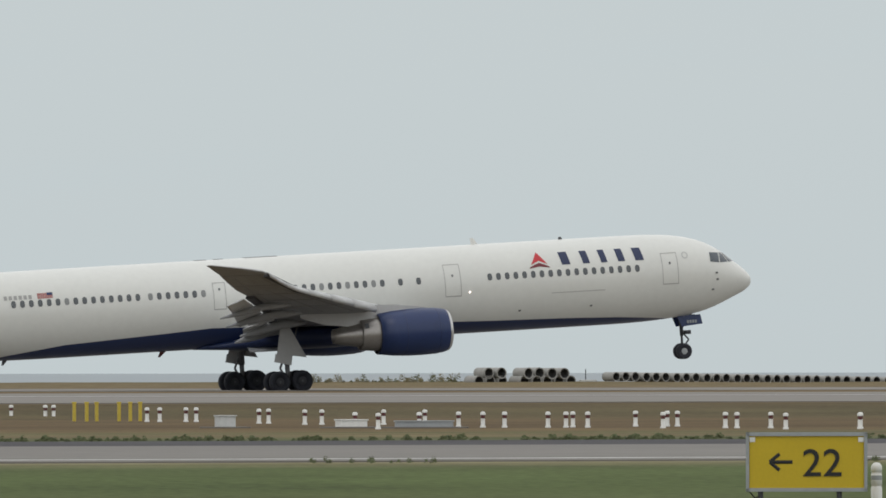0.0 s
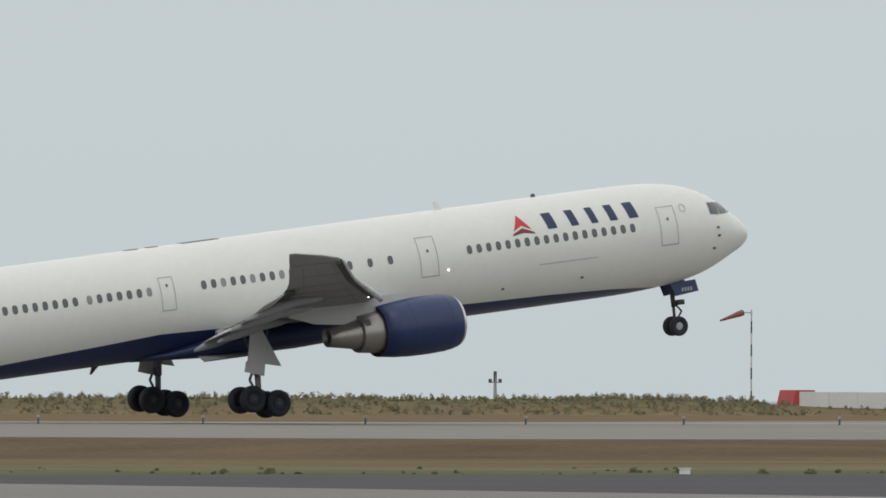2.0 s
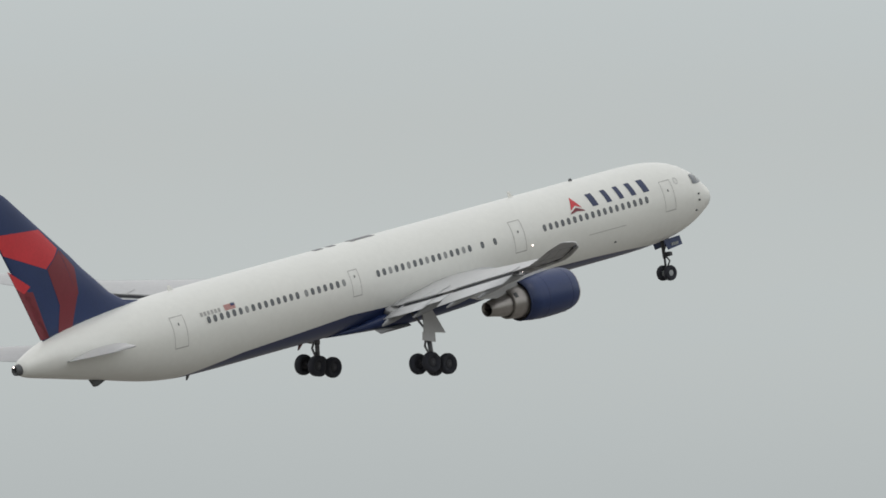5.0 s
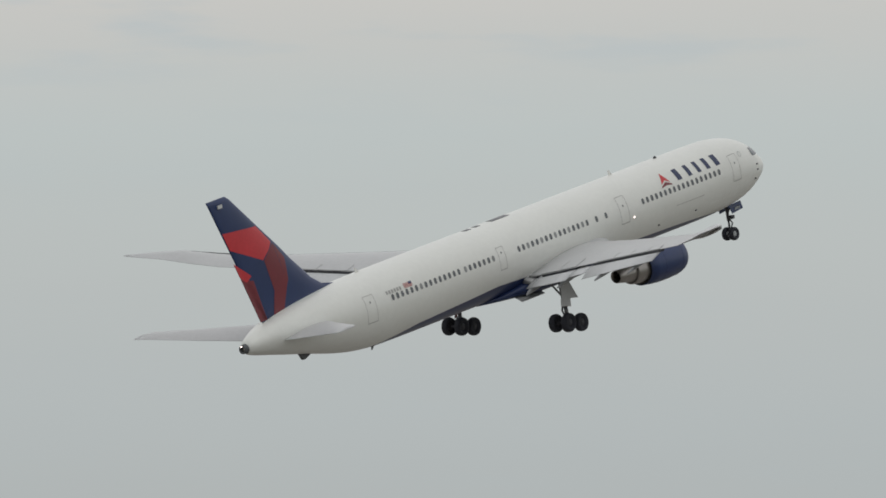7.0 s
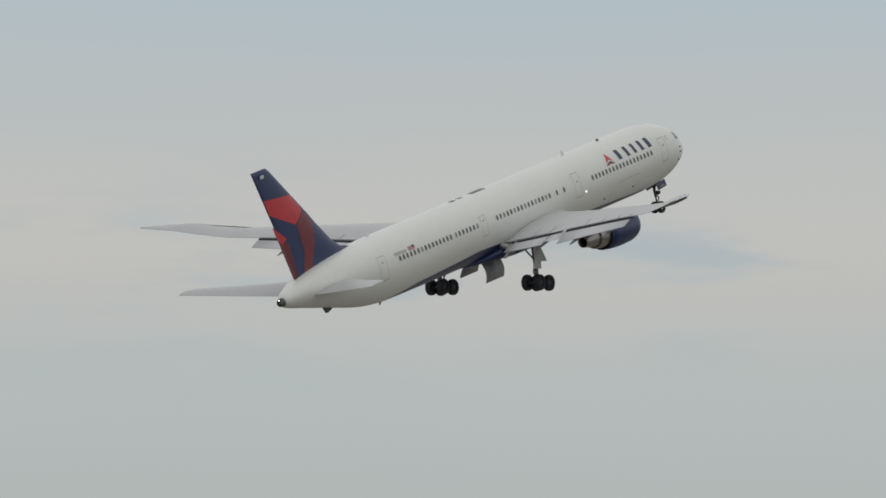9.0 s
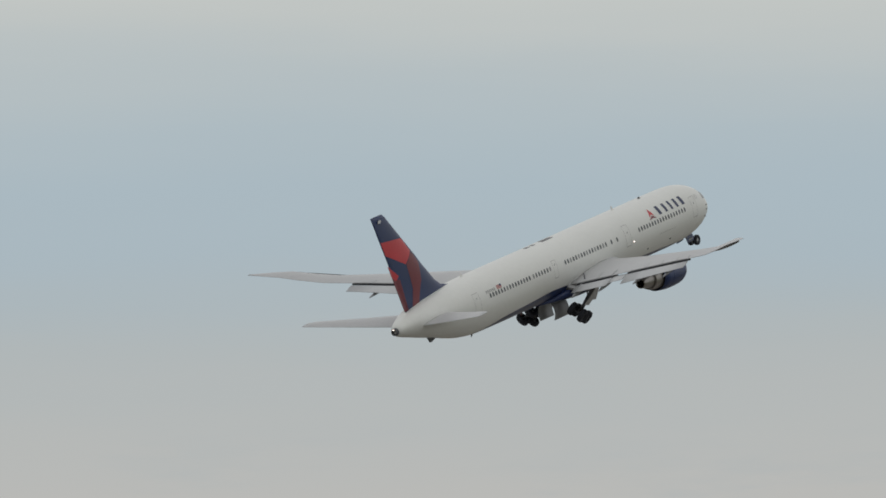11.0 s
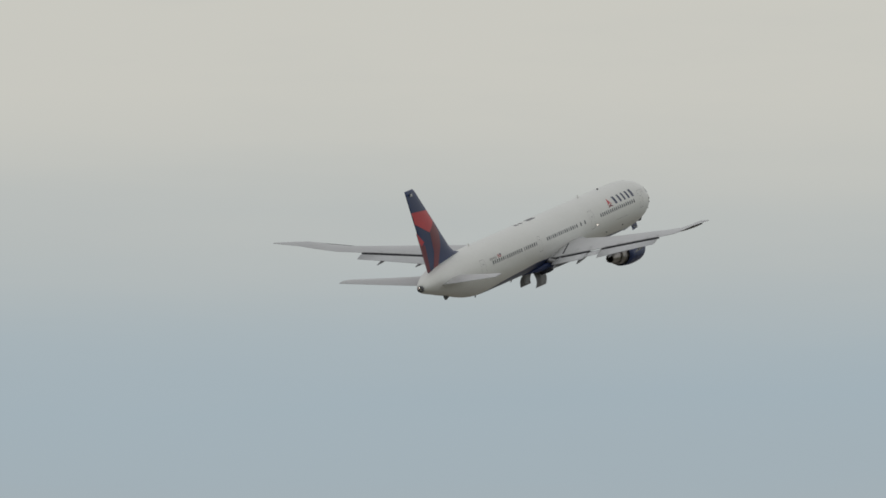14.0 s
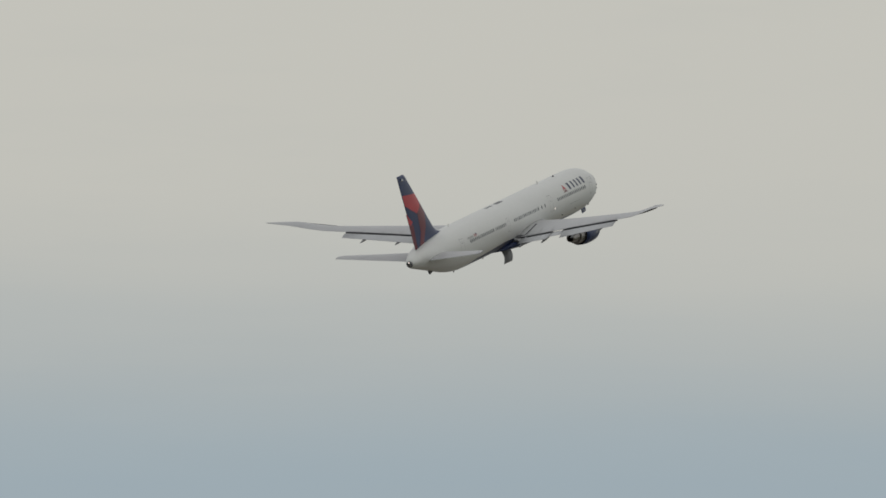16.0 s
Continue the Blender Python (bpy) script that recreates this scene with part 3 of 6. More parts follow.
def window_mesh(side, material):
    bm_ = B()
    n = 14
    p0, p1 = [], []
    for k in range(n):
        a_ = k * math.tau / n
        u = 0.150 * math.copysign(abs(math.cos(a_)) ** 0.75, math.cos(a_))
        w = 0.215 * math.copysign(abs(math.sin(a_)) ** 0.75, math.sin(a_))
        s_ = skin(0, WINDOW_Z + w, side, 0.014)
        p0.append(bm_.verts.new((u, s_.y, s_.z)))
        s_ = skin(0, WINDOW_Z + w * 0.9, side, 0.022)
        p1.append(bm_.verts.new((u * 0.9, s_.y, s_.z)))
    for k in range(n):
        bm_.faces.new((p0[k], p0[(k + 1) % n], p1[(k + 1) % n], p1[k]))
    bm_.faces.new(p1)
    me_ = bpy.data.meshes.new("window")
    bmesh.ops.recalc_face_normals(bm_, faces=bm_.faces)
    bm_.to_mesh(me_)
    bm_.free()
    me_.materials.append(material)
    return me_


for side in (-1, 1):
    clear, shut = window_mesh(side, M_WINDOW), window_mesh(side, M_WINDOW2)
    for i, x in enumerate(xs_win):
        w = new("window", shut if i in (21, 24, 27, 30, 33, 36, 42, 51) else clear)
        w.parent = fuselage
        w.location = (x, 0, 0)

# doors: a proud panel inside a seam line
for side in (-1, 1):
    for x0, x1, z0, z1 in ((24.80, 25.85, 5.06, 6.98), (10.78, 11.82, 5.07, 7.04), (-3.95, -3.15, 5.12, 6.76), (-19.62, -18.50, 4.9, 6.84)):
        bm = B()
        w = 0.035
        for q in (((x0, z0), (x1, z0), (x1, z0 + w * 1.6), (x0, z0 + w * 1.6)), ((x0, z1 - w), (x1, z1 - w), (x1, z1), (x0, z1)),
                  ((x0, z0), (x0 + w, z0), (x0 + w, z1), (x0, z1)), ((x1 - w, z0), (x1, z0), (x1, z1), (x1 - w, z1))):
            skin_patch(bm, q, side, 0.013, 3, 8)
        door = part("door", bm, M_SEAM, fuselage, "white cabin door with grey seam")
        bm = B()
        cx = (x0 + x1) / 2
        skin_patch(bm, ((cx - 0.055, 6.28), (cx + 0.055, 6.28), (cx + 0.055, 6.42), (cx - 0.055, 6.42)), side, 0.018, 2, 2)
        part("door_window", bm, M_WINDOW, fuselage)

# cockpit glazing, three panes a side
for side in (-1, 1):
    for q in (((28.10, 6.30), (28.72, 6.22), (28.86, 6.80), (28.17, 6.86)), ((28.80, 6.22), (29.42, 6.22), (29.12, 6.80), (28.93, 6.80)), ((29.50, 6.22), (30.02, 6.24), (29.40, 6.76), (29.20, 6.80))):
        bm = B()
        skin_patch(bm, q, side, 0.02, 5, 5)
        part("cockpit_window", bm, M_COCKPIT, fuselage, "dark cockpit window pane")

# livery: wordmark as plain blocks, emblem, flag, registration bars, hinge line
for side in (-1, 1):
    for xc, w in ((18.62, 0.27), (19.93, 0.22), (21.08, 0.20), (22.2, 0.22), (23.36, 0.27)):
        bm = B()
        sl = 0.06
        skin_patch(bm, ((xc - w + sl, 6.63), (xc + w + sl, 6.63), (xc + w - sl, 7.40), (xc - w - sl, 7.40)), side, 0.015, 4, 6)
        part("wordmark_block", bm, M_NAVY2, fuselage, "navy block of the airline's wordmark")
    bm = B()
    skin_patch(bm, ((16.42, 6.72), (16.95, 6.95), (16.93, 7.45), (16.91, 7.45)), side, 0.015, 4, 6)
    skin_patch(bm, ((16.95, 6.95), (17.47, 6.72), (16.94, 7.45), (16.93, 7.45)), side, 0.015, 4, 6)
    part("emblem", bm, M_LOGO, fuselage, "red triangular emblem")
    bm = B()
    skin_patch(bm, ((16.29, 6.50), (16.95, 6.60), (16.95, 6.83), (16.36, 6.60)), side, 0.015, 4, 3)
    skin_patch(bm, ((16.95, 6.60), (17.62, 6.50), (17.54, 6.60), (16.95, 6.83)), side, 0.015, 4, 3)
    part("emblem_base", bm, M_LOGO2, fuselage)
    x0, x1, z0, z1 = -15.0, -14.03, 6.42, 6.76
    for k in range(5):
        bm = B()
        skin_patch(bm, ((x0, z0 + k * 0.068), (x1, z0 + k * 0.068), (x1, z0 + k * 0.068 + 0.045), (x0, z0 + k * 0.068 + 0.045)), side, 0.015, 3, 1)
        part("flag_stripe", bm, M_FLAG, fuselage)
    bm = B()
    skin_patch(bm, ((x1 - 0.36, z0 + 0.18), (x1, z0 + 0.18), (x1, z1), (x1 - 0.36, z1)), side, 0.018, 3, 3)
    part("flag_canton", bm, M_NAVY, fuselage)
    for k in range(6):
        bm = B()
        skin_patch(bm, ((-17.1 + k * 0.31, 6.42), (-16.9 + k * 0.31, 6.42), (-16.9 + k * 0.31, 6.66), (-17.1 + k * 0.31, 6.66)), side, 0.015, 2, 2)
        part("registration_bar", bm, M_SEAM, fuselage)
    bm = B()
    skin_patch(bm, ((17.6, 4.94), (21.05, 4.94), (21.05, 4.975), (17.6, 4.975)), side, 0.014, 8, 1)
    part("cargo_door_seam", bm, M_SEAM, fuselage)
    for x_, z_ in ((15.6, 4.0), (20.2, 4.05), (28.5, 5.2), (28.45, 5.6), (28.2, 4.6)):
        bm = box(B(), -0.06, 0.06, -0.05, 0.05, -0.05, 0.05)
        bmesh.ops.translate(bm, verts=bm.verts, vec=skin(x_, z_, side, 0.02))
        part("probe", bm, M_DGREY, fuselage)

    bm = B()
    ring = [[bm.verts.new(skin(26.4 + r_ * math.cos(k * math.tau / 20), 6.78 + r_ * math.sin(k * math.tau / 20), side, 0.014)) for k in range(20)] for r_ in (0.15, 0.21)]
    for k in range(20):
        bm.faces.new((ring[0][k], ring[0][(k + 1) % 20], ring[1][(k + 1) % 20], ring[1][k]))
    part("round_mark", bm, M_MARK, fuselage, "pale grey ring mark")

# crown: beacon, aerials and the raised panels aft of the wing
bm = B()
lathe(bm, [(8.15, 0.12), (8.24, 0.12), (8.31, 0.08), (8.33, 0.01)], "Z", 12, (19.13, 0, 0))
part("beacon", bm, M_DGREY, fuselage, "small dark red crown beacon")
for x_, h_ in ((13.6, 0.42), (-17.0, 0.3)):
    bm = B()
    loft(bm, [[(x_ - 0.2, -0.02, 8.1), (x_ + 0.25, -0.02, 8.1), (x_ + 0.25, 0.02, 8.1), (x_ - 0.2, 0.02, 8.1)],
              [(x_ - 0.25, -0.012, 8.13 + h_), (x_ - 0.05, -0.012, 8.13 + h_), (x_ - 0.05, 0.012, 8.13 + h_), (x_ - 0.25, 0.012, 8.13 + h_)]])
    part("blade_aerial", bm, M_WHITE, fuselage)
for x0, x1, hw in ((-1.2, 0.9, 0.28), (-3.1, -2.5, 0.2), (-4.3, -3.6, 0.2)):
    bm = box(B(), x0, x1, -hw, hw, 8.02, 8.165, 0, 0.03)
    part("crown_panel", bm, M_STRUT, fuselage, "dark raised crown panel")
bm = B()
loft(bm, [[(-6.75, -0.03, 2.8), (-6.35, -0.03, 2.8), (-6.35, 0.03, 2.8), (-6.75, 0.03, 2.8)], [(-6.92, -0.02, 2.42), (-6.8, -0.02, 2.42), (-6.8, 0.02, 2.42), (-6.92, 0.02, 2.42)]])
part("drain_mast", bm, M_BAND, fuselage)
bm = B()
loft(bm, [[(-24.9, -0.12, 4.15), (-23.5, -0.12, 3.9), (-23.5, 0.12, 3.9), (-24.9, 0.12, 4.15)], [(-24.6, -0.07, 3.62), (-24.35, -0.07, 3.6), (-24.35, 0.07, 3.6), (-24.6, 0.07, 3.62)]])
part("tail_skid", bm, M_DGREY, fuselage, "dark tail skid under the aft fuselage")
bm = B()
loft(bm, [[(-16.7, -0.03, 2.85), (-16.4, -0.03, 2.8), (-16.4, 0.03, 2.8), (-16.7, 0.03, 2.85)], [(-16.8, -0.02, 2.5), (-16.7, -0.02, 2.48), (-16.7, 0.02, 2.48), (-16.8, 0.02, 2.5)]])
part("drain_mast", bm, M_DGREY, fuselage)
for side in (-1, 1):
    bm = B()
    bmesh.ops.create_icosphere(bm, subdivisions=2, radius=0.042)
    bmesh.ops.translate(bm, verts=bm.verts, vec=skin(12.35, 5.3, side, 0.02))
    part("wing_scan_lamp", bm, M_LAMP, fuselage, "bright lit lamp on the fuselage side")
bm = B()
bmesh.ops.create_icosphere(bm, subdivisions=2, radius=0.045)
bmesh.ops.translate(bm, verts=bm.verts, vec=(-31.02, 0.0, 6.05))
part("tail_lamp", bm, M_LAMP, fuselage)


# wings
def foil(le, te, y, z, thick, droop=0.0, n=9, vertical=False):
    """A closed aerofoil ring from trailing edge over the top to the nose and back beneath."""
    c = le - te
    pts = []
    for k in range(2 * n):
        a_ = math.pi * k / n
        u = 0.5 * (1 + math.cos(a_))          # 1 at the trailing edge
        t = 5 * thick * (0.2969 * math.sqrt(u) - 0.126 * u - 0.3516 * u * u + 0.2843 * u ** 3 - 0.1036 * u ** 4) * c + 0.012
        s = 1 if k < n else -1
        x = le - u * c
        if vertical:
            pts.append(Vector((x, s * t, z)))
        else:
            camber = 0.025 * c * math.sin(math.pi * u) + (0.5 - u) * 0.02 * c - droop * max(0, 0.15 - u) ** 2 * c * 10
            pts.append(Vector((x, y, z + camber + s * t * (1.0 if s > 0 else 0.9))))
    return pts


WING = [  # y, leading edge, trailing edge, height, thickness ratio
    (1.8, 9.27, -0.35, 3.95, 0.135), (2.7, 8.62, -0.6, 4.0, 0.13), (5.5, 6.60, -1.35, 4.45, 0.12), (8.5, 4.43, -2.15, 4.96, 0.112), (12.0, 1.9, -3.55, 5.58, 0.108),
    (16.0, -0.98, -5.2, 6.28, 0.104), (18.0, -2.42, -6.15, 6.63, 0.102), (20.0, -3.87, -7.2, 7.01, 0.10), (21.8, -5.2, -8.2, 7.56, 0.097), (23.4, -6.35, -9.1, 8.12, 0.095), (24.5, -7.9, -9.75, 8.42, 0.09), (25.3, -9.3, -10.2, 8.64, 0.09), (25.8, -10.15, -10.5, 8.78, 0.09)]


def wing_at(y):
    ys_ = [w[0] for w in WING]
    return [float(np.interp(y, ys_, [w[k] for w in WING])) for k in (1, 2, 3, 4)]


def wing_surface(y, u, s):
    le, te, z, th = wing_at(y)
    c = le - te
    t = 5 * th * (0.2969 * math.sqrt(u) - 0.126 * u - 0.3516 * u * u + 0.2843 * u ** 3 - 0.1036 * u ** 4) * c + 0.012
    return le - u * c, z + 0.025 * c * math.sin(math.pi * u) + (0.5 - u) * 0.02 * c + s * t


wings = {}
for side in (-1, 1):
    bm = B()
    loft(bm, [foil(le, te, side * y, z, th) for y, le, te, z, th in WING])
    # lower faces take the darker grey, shade put into their colour
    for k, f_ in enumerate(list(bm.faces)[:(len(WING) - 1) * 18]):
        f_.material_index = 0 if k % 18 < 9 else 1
    wing = wings[side] = part("wing", bm, [M_WING, M_UNDERSHADE], airplane, "light grey swept wing with raked tip", True)
    # dark solid strips stand in for the shade in the flap and slat slots
    for y0, y1 in ((2.9, 7.35), (9.3, 17.6)):
        bm = B()
        rr = []
        for y in (y0, (y0 + y1) / 2, y1):
            le, te, z, th = wing_at(y)
            zt = z - 0.01 * (le - te) - 0.025
            rr.append([Vector((te + dx, side * y, zt + dz)) for dx, dz in ((0.5, 0.0), (-0.02, 0.0), (-0.04, -0.14), (0.5, -0.20))])
        loft(bm, rr)
        part("flap_slot_shade", bm, M_STRUTD, wing, "dark strip for the shade ahead of the flap")
    for y0, y1 in ((9.1, 15.0), (15.05, 23.0)):
        bm = B()
        rr = []
        for y in (y0, (y0 + y1) / 2, y1):
            le, te, z, th = wing_at(y)
            zt = z + 0.01 * (le - te)
            rr.append([Vector((le + dx, side * y, zt + dz)) for dx, dz in ((0.07, 0.04), (0.07, -0.16), (-0.25, -0.20), (-0.1, 0.08))])
        loft(bm, rr)
        part("slat_slot_shade", bm, M_STRUTD, wing, "dark strip for the shade behind the slat")
    # slats along the nose, drooped forward
    for y0, y1 in ((3.4, 6.9), (9.1, 12.0), (12.05, 15.0), (15.05, 18.0), (18.05, 20.9), (20.95, 23.0)):
        bm = B()
        rr = []
        for y in (y0, (y0 + y1) / 2, y1):
            le, te, z, th = wing_at(y)
            c = (le - te) * 0.13 + 0.12
            z0 = z + 0.012 * (le - te) - 0.02
            rr.append([Vector((le + 0.10 + dx * c, side * y, z0 - 0.04 + dz * c)) for dx, dz in ((0.28, -0.42), (0.40, -0.26), (0.34, -0.06), (0.12, 0.14), (-0.25, 0.30), (-0.62, 0.37), (-0.30, 0.20), (0.02, 0.02), (0.12, -0.18), (0.14, -0.36))])
        loft(bm, rr)
        part("slat", bm, M_WING, wing, "", True)
    # flaps and droop aileron behind the rear edge
    for name, y0, y1, ch0, ch1, dn, gap in (("inboard_flap", 3.0, 7.35, 1.55, 1.6, 14, 0.10), ("inboard_aileron", 7.5, 9.15, 1.7, 1.6, 8, -0.35), ("outboard_flap", 9.3, 17.6, 1.75, 1.15, 18, 0.12)):
        bm = B()
        rr = []
        for k in range(4):
            f_ = k / 3
            y, ch = y0 + (y1 - y0) * f_, ch0 + (ch1 - ch0) * f_
            le, te, z, th = wing_at(y)
            ring = foil(0, -ch, 0, 0, 0.10, n=7)
            a_ = radians(dn)
            zt = z - 0.01 * (le - te) - 0.20
            rr.append([Vector((te - gap + p.x * math.cos(a_) + p.z * math.sin(a_), side * y, zt + p.x * math.sin(a_) + p.z * math.cos(a_))) for p in ring])
        loft(bm, rr)
        part(name, bm, M_UNDER, wing, "pale grey lowered flap" if "flap" in name else "", True)
    # flap track fairings
    for y, l0, l1, r in ((3.5, 0.4, -3.0, 0.32), (6.6, 0.6, -3.5, 0.28), (11.4, -0.9, -5.6, 0.26), (15.3, -2.6, -7.0, 0.22)):
        bm = B()
        le, te, z, th = wing_at(y)
        n_ = 9
        rr = []
        for k in range(n_):
            f_ = k / (n_ - 1)
            x = l0 + (l1 - l0) * f_
            rad = r * (math.sin(math.pi * min(0.98, max(0.03, f_ ** 0.8))) ** 0.6)
            zz = z - 0.42 - 0.75 * max(0, f_ - 0.35) * 1.2
            rr.append([Vector((x, side * y + 0.62 * rad * math.cos(q * math.tau / 12), zz + rad * math.sin(q * math.tau / 12))) for q in range(12)])
        loft(bm, rr)
        # same grey with underside shade in it as the lower skin
        part("flap_track_fairing", bm, M_UNDERSHADE, wing, "", True)
    # seams and hinge gaps on the lower skin
    for name, y0, y1, u0, u1, w_ in (("hinge_gap", 9.3, 17.5, 0.80, 0.80, 0.07), ("hinge_gap", 17.8, 22.6, 0.74, 0.74, 0.06), ("slat_seam", 9.2, 23.0, 0.16, 0.16, 0.045), ("panel_seam", 9.2, 23.2, 0.45, 0.48, 0.025),
                                     ("panel_seam", 12.02, 12.08, 0.04, 0.92, 0.0), ("panel_seam", 15.02, 15.08, 0.04, 0.92, 0.0), ("panel_seam", 18.02, 18.08, 0.04, 0.92, 0.0), ("panel_seam", 20.92, 20.98, 0.04, 0.92, 0.0), ("panel_seam", 23.1, 23.18, 0.04, 0.94, 0.0)):
        bm = B()
        rows_ = []
        for k in range(9):
            f_ = k / 8
            y, u = (y0 + (y1 - y0) * f_, u0 + (u1 - u0) * f_) if w_ else (y0, u0 + (u1 - u0) * f_)
            x, z = wing_surface(y, u, -0.93)
            x2, z2 = (x - w_, z) if w_ else wing_surface(y1, u, -0.93)
            rows_.append([(x, side * y, z - 0.012), (x2, side * (y if w_ else y1), z2 - 0.012), (x2, side * (y if w_ else y1), z2 + 0.03), (x, side * y, z + 0.03)])
        loft(bm, rows_)
        part(name, bm, M_WINGSEAM, wing)
    # spoiler panels on the upper skin
    for y0, y1 in ((3.4, 5.3), (5.4, 7.2), (9.6, 11.6), (11.7, 13.7), (13.8, 15.8), (15.9, 17.4)):
        bm = B()
        vs = []
        for y in (y0, y1):
            for u in (0.80, 0.86, 0.93, 0.985):
                x, z = wing_surface(y, u, 1)
                vs.append(bm.verts.new((x, side * y, z + 0.02)))
        for k in range(3):
            bm.faces.new((vs[k], vs[k + 1], vs[k + 5], vs[k + 4]))
        ext = bmesh.ops.extrude_face_region(bm, geom=list(bm.faces))
        bmesh.ops.translate(bm, verts=[g for g in ext["geom"] if isinstance(g, bmesh.types.BMVert)], vec=(0, 0, 0.02))
        part("spoiler", bm, M_WING, wing)
    bm = B()
    bmesh.ops.create_icosphere(bm, subdivisions=2, radius=0.03)
    bmesh.ops.translate(bm, verts=bm.verts, vec=(3.0, side * 10.2, 5.1))
    part("wing_lamp", bm, M_LAMP, wing)

# engines
ENG_Y, ENG_Z = 8.1, 3.18
for side in (-1, 1):
    c = (0, side * ENG_Y, ENG_Z)
    bm = B()
    lathe(bm, [(8.78, 1.27), (8.55, 1.335), (8.1, 1.39), (7.3, 1.425), (6.4, 1.42), (5.4, 1.36), (4.45, 1.235), (4.44, 1.19), (5.5, 1.18), (6.5, 1.2)], "X", 48, c)
    engine = part("engine", bm, M_NAVY, airplane, "navy engine nacelle under the wing", True)
    bm = B()
    lathe(bm, [(8.79, 1.272), (8.93, 1.215), (8.98, 1.15), (8.93, 1.09), (8.7, 1.05)], "X", 48, c)
    part("inlet_lip", bm, M_LIP, engine, "polished metal inlet lip", True)
    bm = B()
    lathe(bm, [(8.71, 1.05), (8.0, 1.08), (7.4, 1.12), (7.35, 0.3), (7.9, 0.02)], "X", 48, c)
    part("fan", bm, M_DGREY, engine, "dark fan and inlet duct", True)
    bm = B()
    lathe(bm, [(6.0, 1.15), (4.6, 1.05), (4.0, 0.99), (3.42, 0.92), (3.36, 0.90), (3.35, 0.80)], "X", 40, c)
    part("core_cowl", bm, M_METAL, engine, "bare metal core cowl", True)
    bm = B()
    lathe(bm, [(3.6, 0.79), (2.9, 0.66), (2.2, 0.53), (1.72, 0.45), (1.70, 0.41), (2.2, 0.44), (2.6, 0.46)], "X", 40, c)
    part("exhaust_nozzle", bm, M_METAL, engine, "darker metal exhaust nozzle", True)
    bm = B()
    lathe(bm, [(2.5, 0.45), (2.45, 0.2), (2.1, 0.12), (1.9, 0.02)], "X", 24, c)
    part("exhaust_cone", bm, M_BLACK, engine, "", True)
    bm = B()
    for x0 in (3.5, 3.85):
        lo_, hi_ = radians(24), radians(44)
        rr = []
        for k in range(5):
            a_ = lo_ + (hi_ - lo_) * k / 4
            rr.append([Vector((x, side * (ENG_Y + r_ * math.cos(a_)), ENG_Z + r_ * math.sin(a_))) for x, r_ in ((x0, 0.90), (x0 + 0.25, 0.93), (x0 + 0.25, 0.99), (x0, 0.96))])
        loft(bm, rr)
    part("vent_panel", bm, M_DGREY, engine, "dark vent openings in the core cowl")
    for x, r_ in ((8.12, 1.391), (6.02, 1.402), (4.50, 1.246)):
        bm = B()
        lathe(bm, [(x + 0.02, r_ - 0.01), (x + 0.012, r_ + 0.006), (x - 0.012, r_ + 0.006), (x - 0.02, r_ - 0.01)], "X", 48, c)
        part("cowl_seam", bm, M_NAVY2, engine, "dark seam round the cowl", True)
    # black ring across the fan duct, coloured for the shade within
    bm = B()
    lathe(bm, [(4.44, 1.20), (4.50, 1.06), (4.56, 1.03)], "X", 40, c)
    part("fan_duct_shade", bm, M_BLACK, engine, "black ring for the shade in the gap round the core")
    bm = B()
    rr = []
    for x, zt, zb, w in ((7.6, 4.62, 4.5, 0.06), (6.8, 4.75, 4.3, 0.2), (5.5, 4.88, 4.2, 0.26), (4.2, 4.95, 3.9, 0.26), (2.8, 4.95, 3.7, 0.24), (1.2, 4.9, 3.9, 0.18), (-0.3, 4.85, 4.4, 0.05)):
        rr.append([Vector((x, side * ENG_Y + w * dy, z)) for dy, z in ((-1, zb), (1, zb), (1, zt), (-1, zt))])
    loft(bm, rr)
    part("pylon", bm, M_WING, engine, "grey engine pylon")

# fin and tailplane
bm = B()
FIN = [(6.7, -20.2, -28.2, 0.05), (7.95, -20.3, -28.5, 0.05), (8.32, -21.1, -28.65, 0.055), (9.0, -22.2, -28.95, 0.065), (9.5, -22.72, -29.15, 0.075), (10.22, -23.5, -29.45, 0.08), (10.86, -24.2, -29.75, 0.085), (11.8, -25.1, -30.2, 0.085), (13.8, -27.2, -31.1, 0.085),
       (16.2, -29.7, -32.15, 0.085), (16.5, -30.15, -32.3, 0.06)]
loft(bm, [foil(le, te, 0, z, th, vertical=True) for z, le, te, th in FIN])
fin = part("fin", bm, M_NAVY, airplane, "navy tail fin with red facets", True)
bm = B()
loft(bm, [[(-18.9, -0.04, 7.9), (-18.9, 0.04, 7.9), (-22.5, 0.22, 7.85), (-22.5, -0.22, 7.85)], [(-20.2, -0.03, 8.12), (-20.2, 0.03, 8.12), (-22.5, 0.16, 8.5), (-22.5, -0.16, 8.5)], [(-21.6, -0.03, 8.42), (-21.6, 0.03, 8.42), (-22.6, 0.12, 9.0), (-22.6, -0.12, 9.0)]])
part("dorsal_fillet", bm, M_NAVY, fin, "", True)


def fin_half(x, z):
    zs_ = [f[0] for f in FIN]
    le, te, th = (float(np.interp(z, zs_, [f[k] for f in FIN])) for k in (1, 2, 3))
    c = le - te
    u = min(1.0, max(0.0, (le - x) / c))
    return 5 * th * (0.2969 * math.sqrt(u) - 0.126 * u - 0.3516 * u * u + 0.2843 * u ** 3 - 0.1036 * u ** 4) * c + 0.012


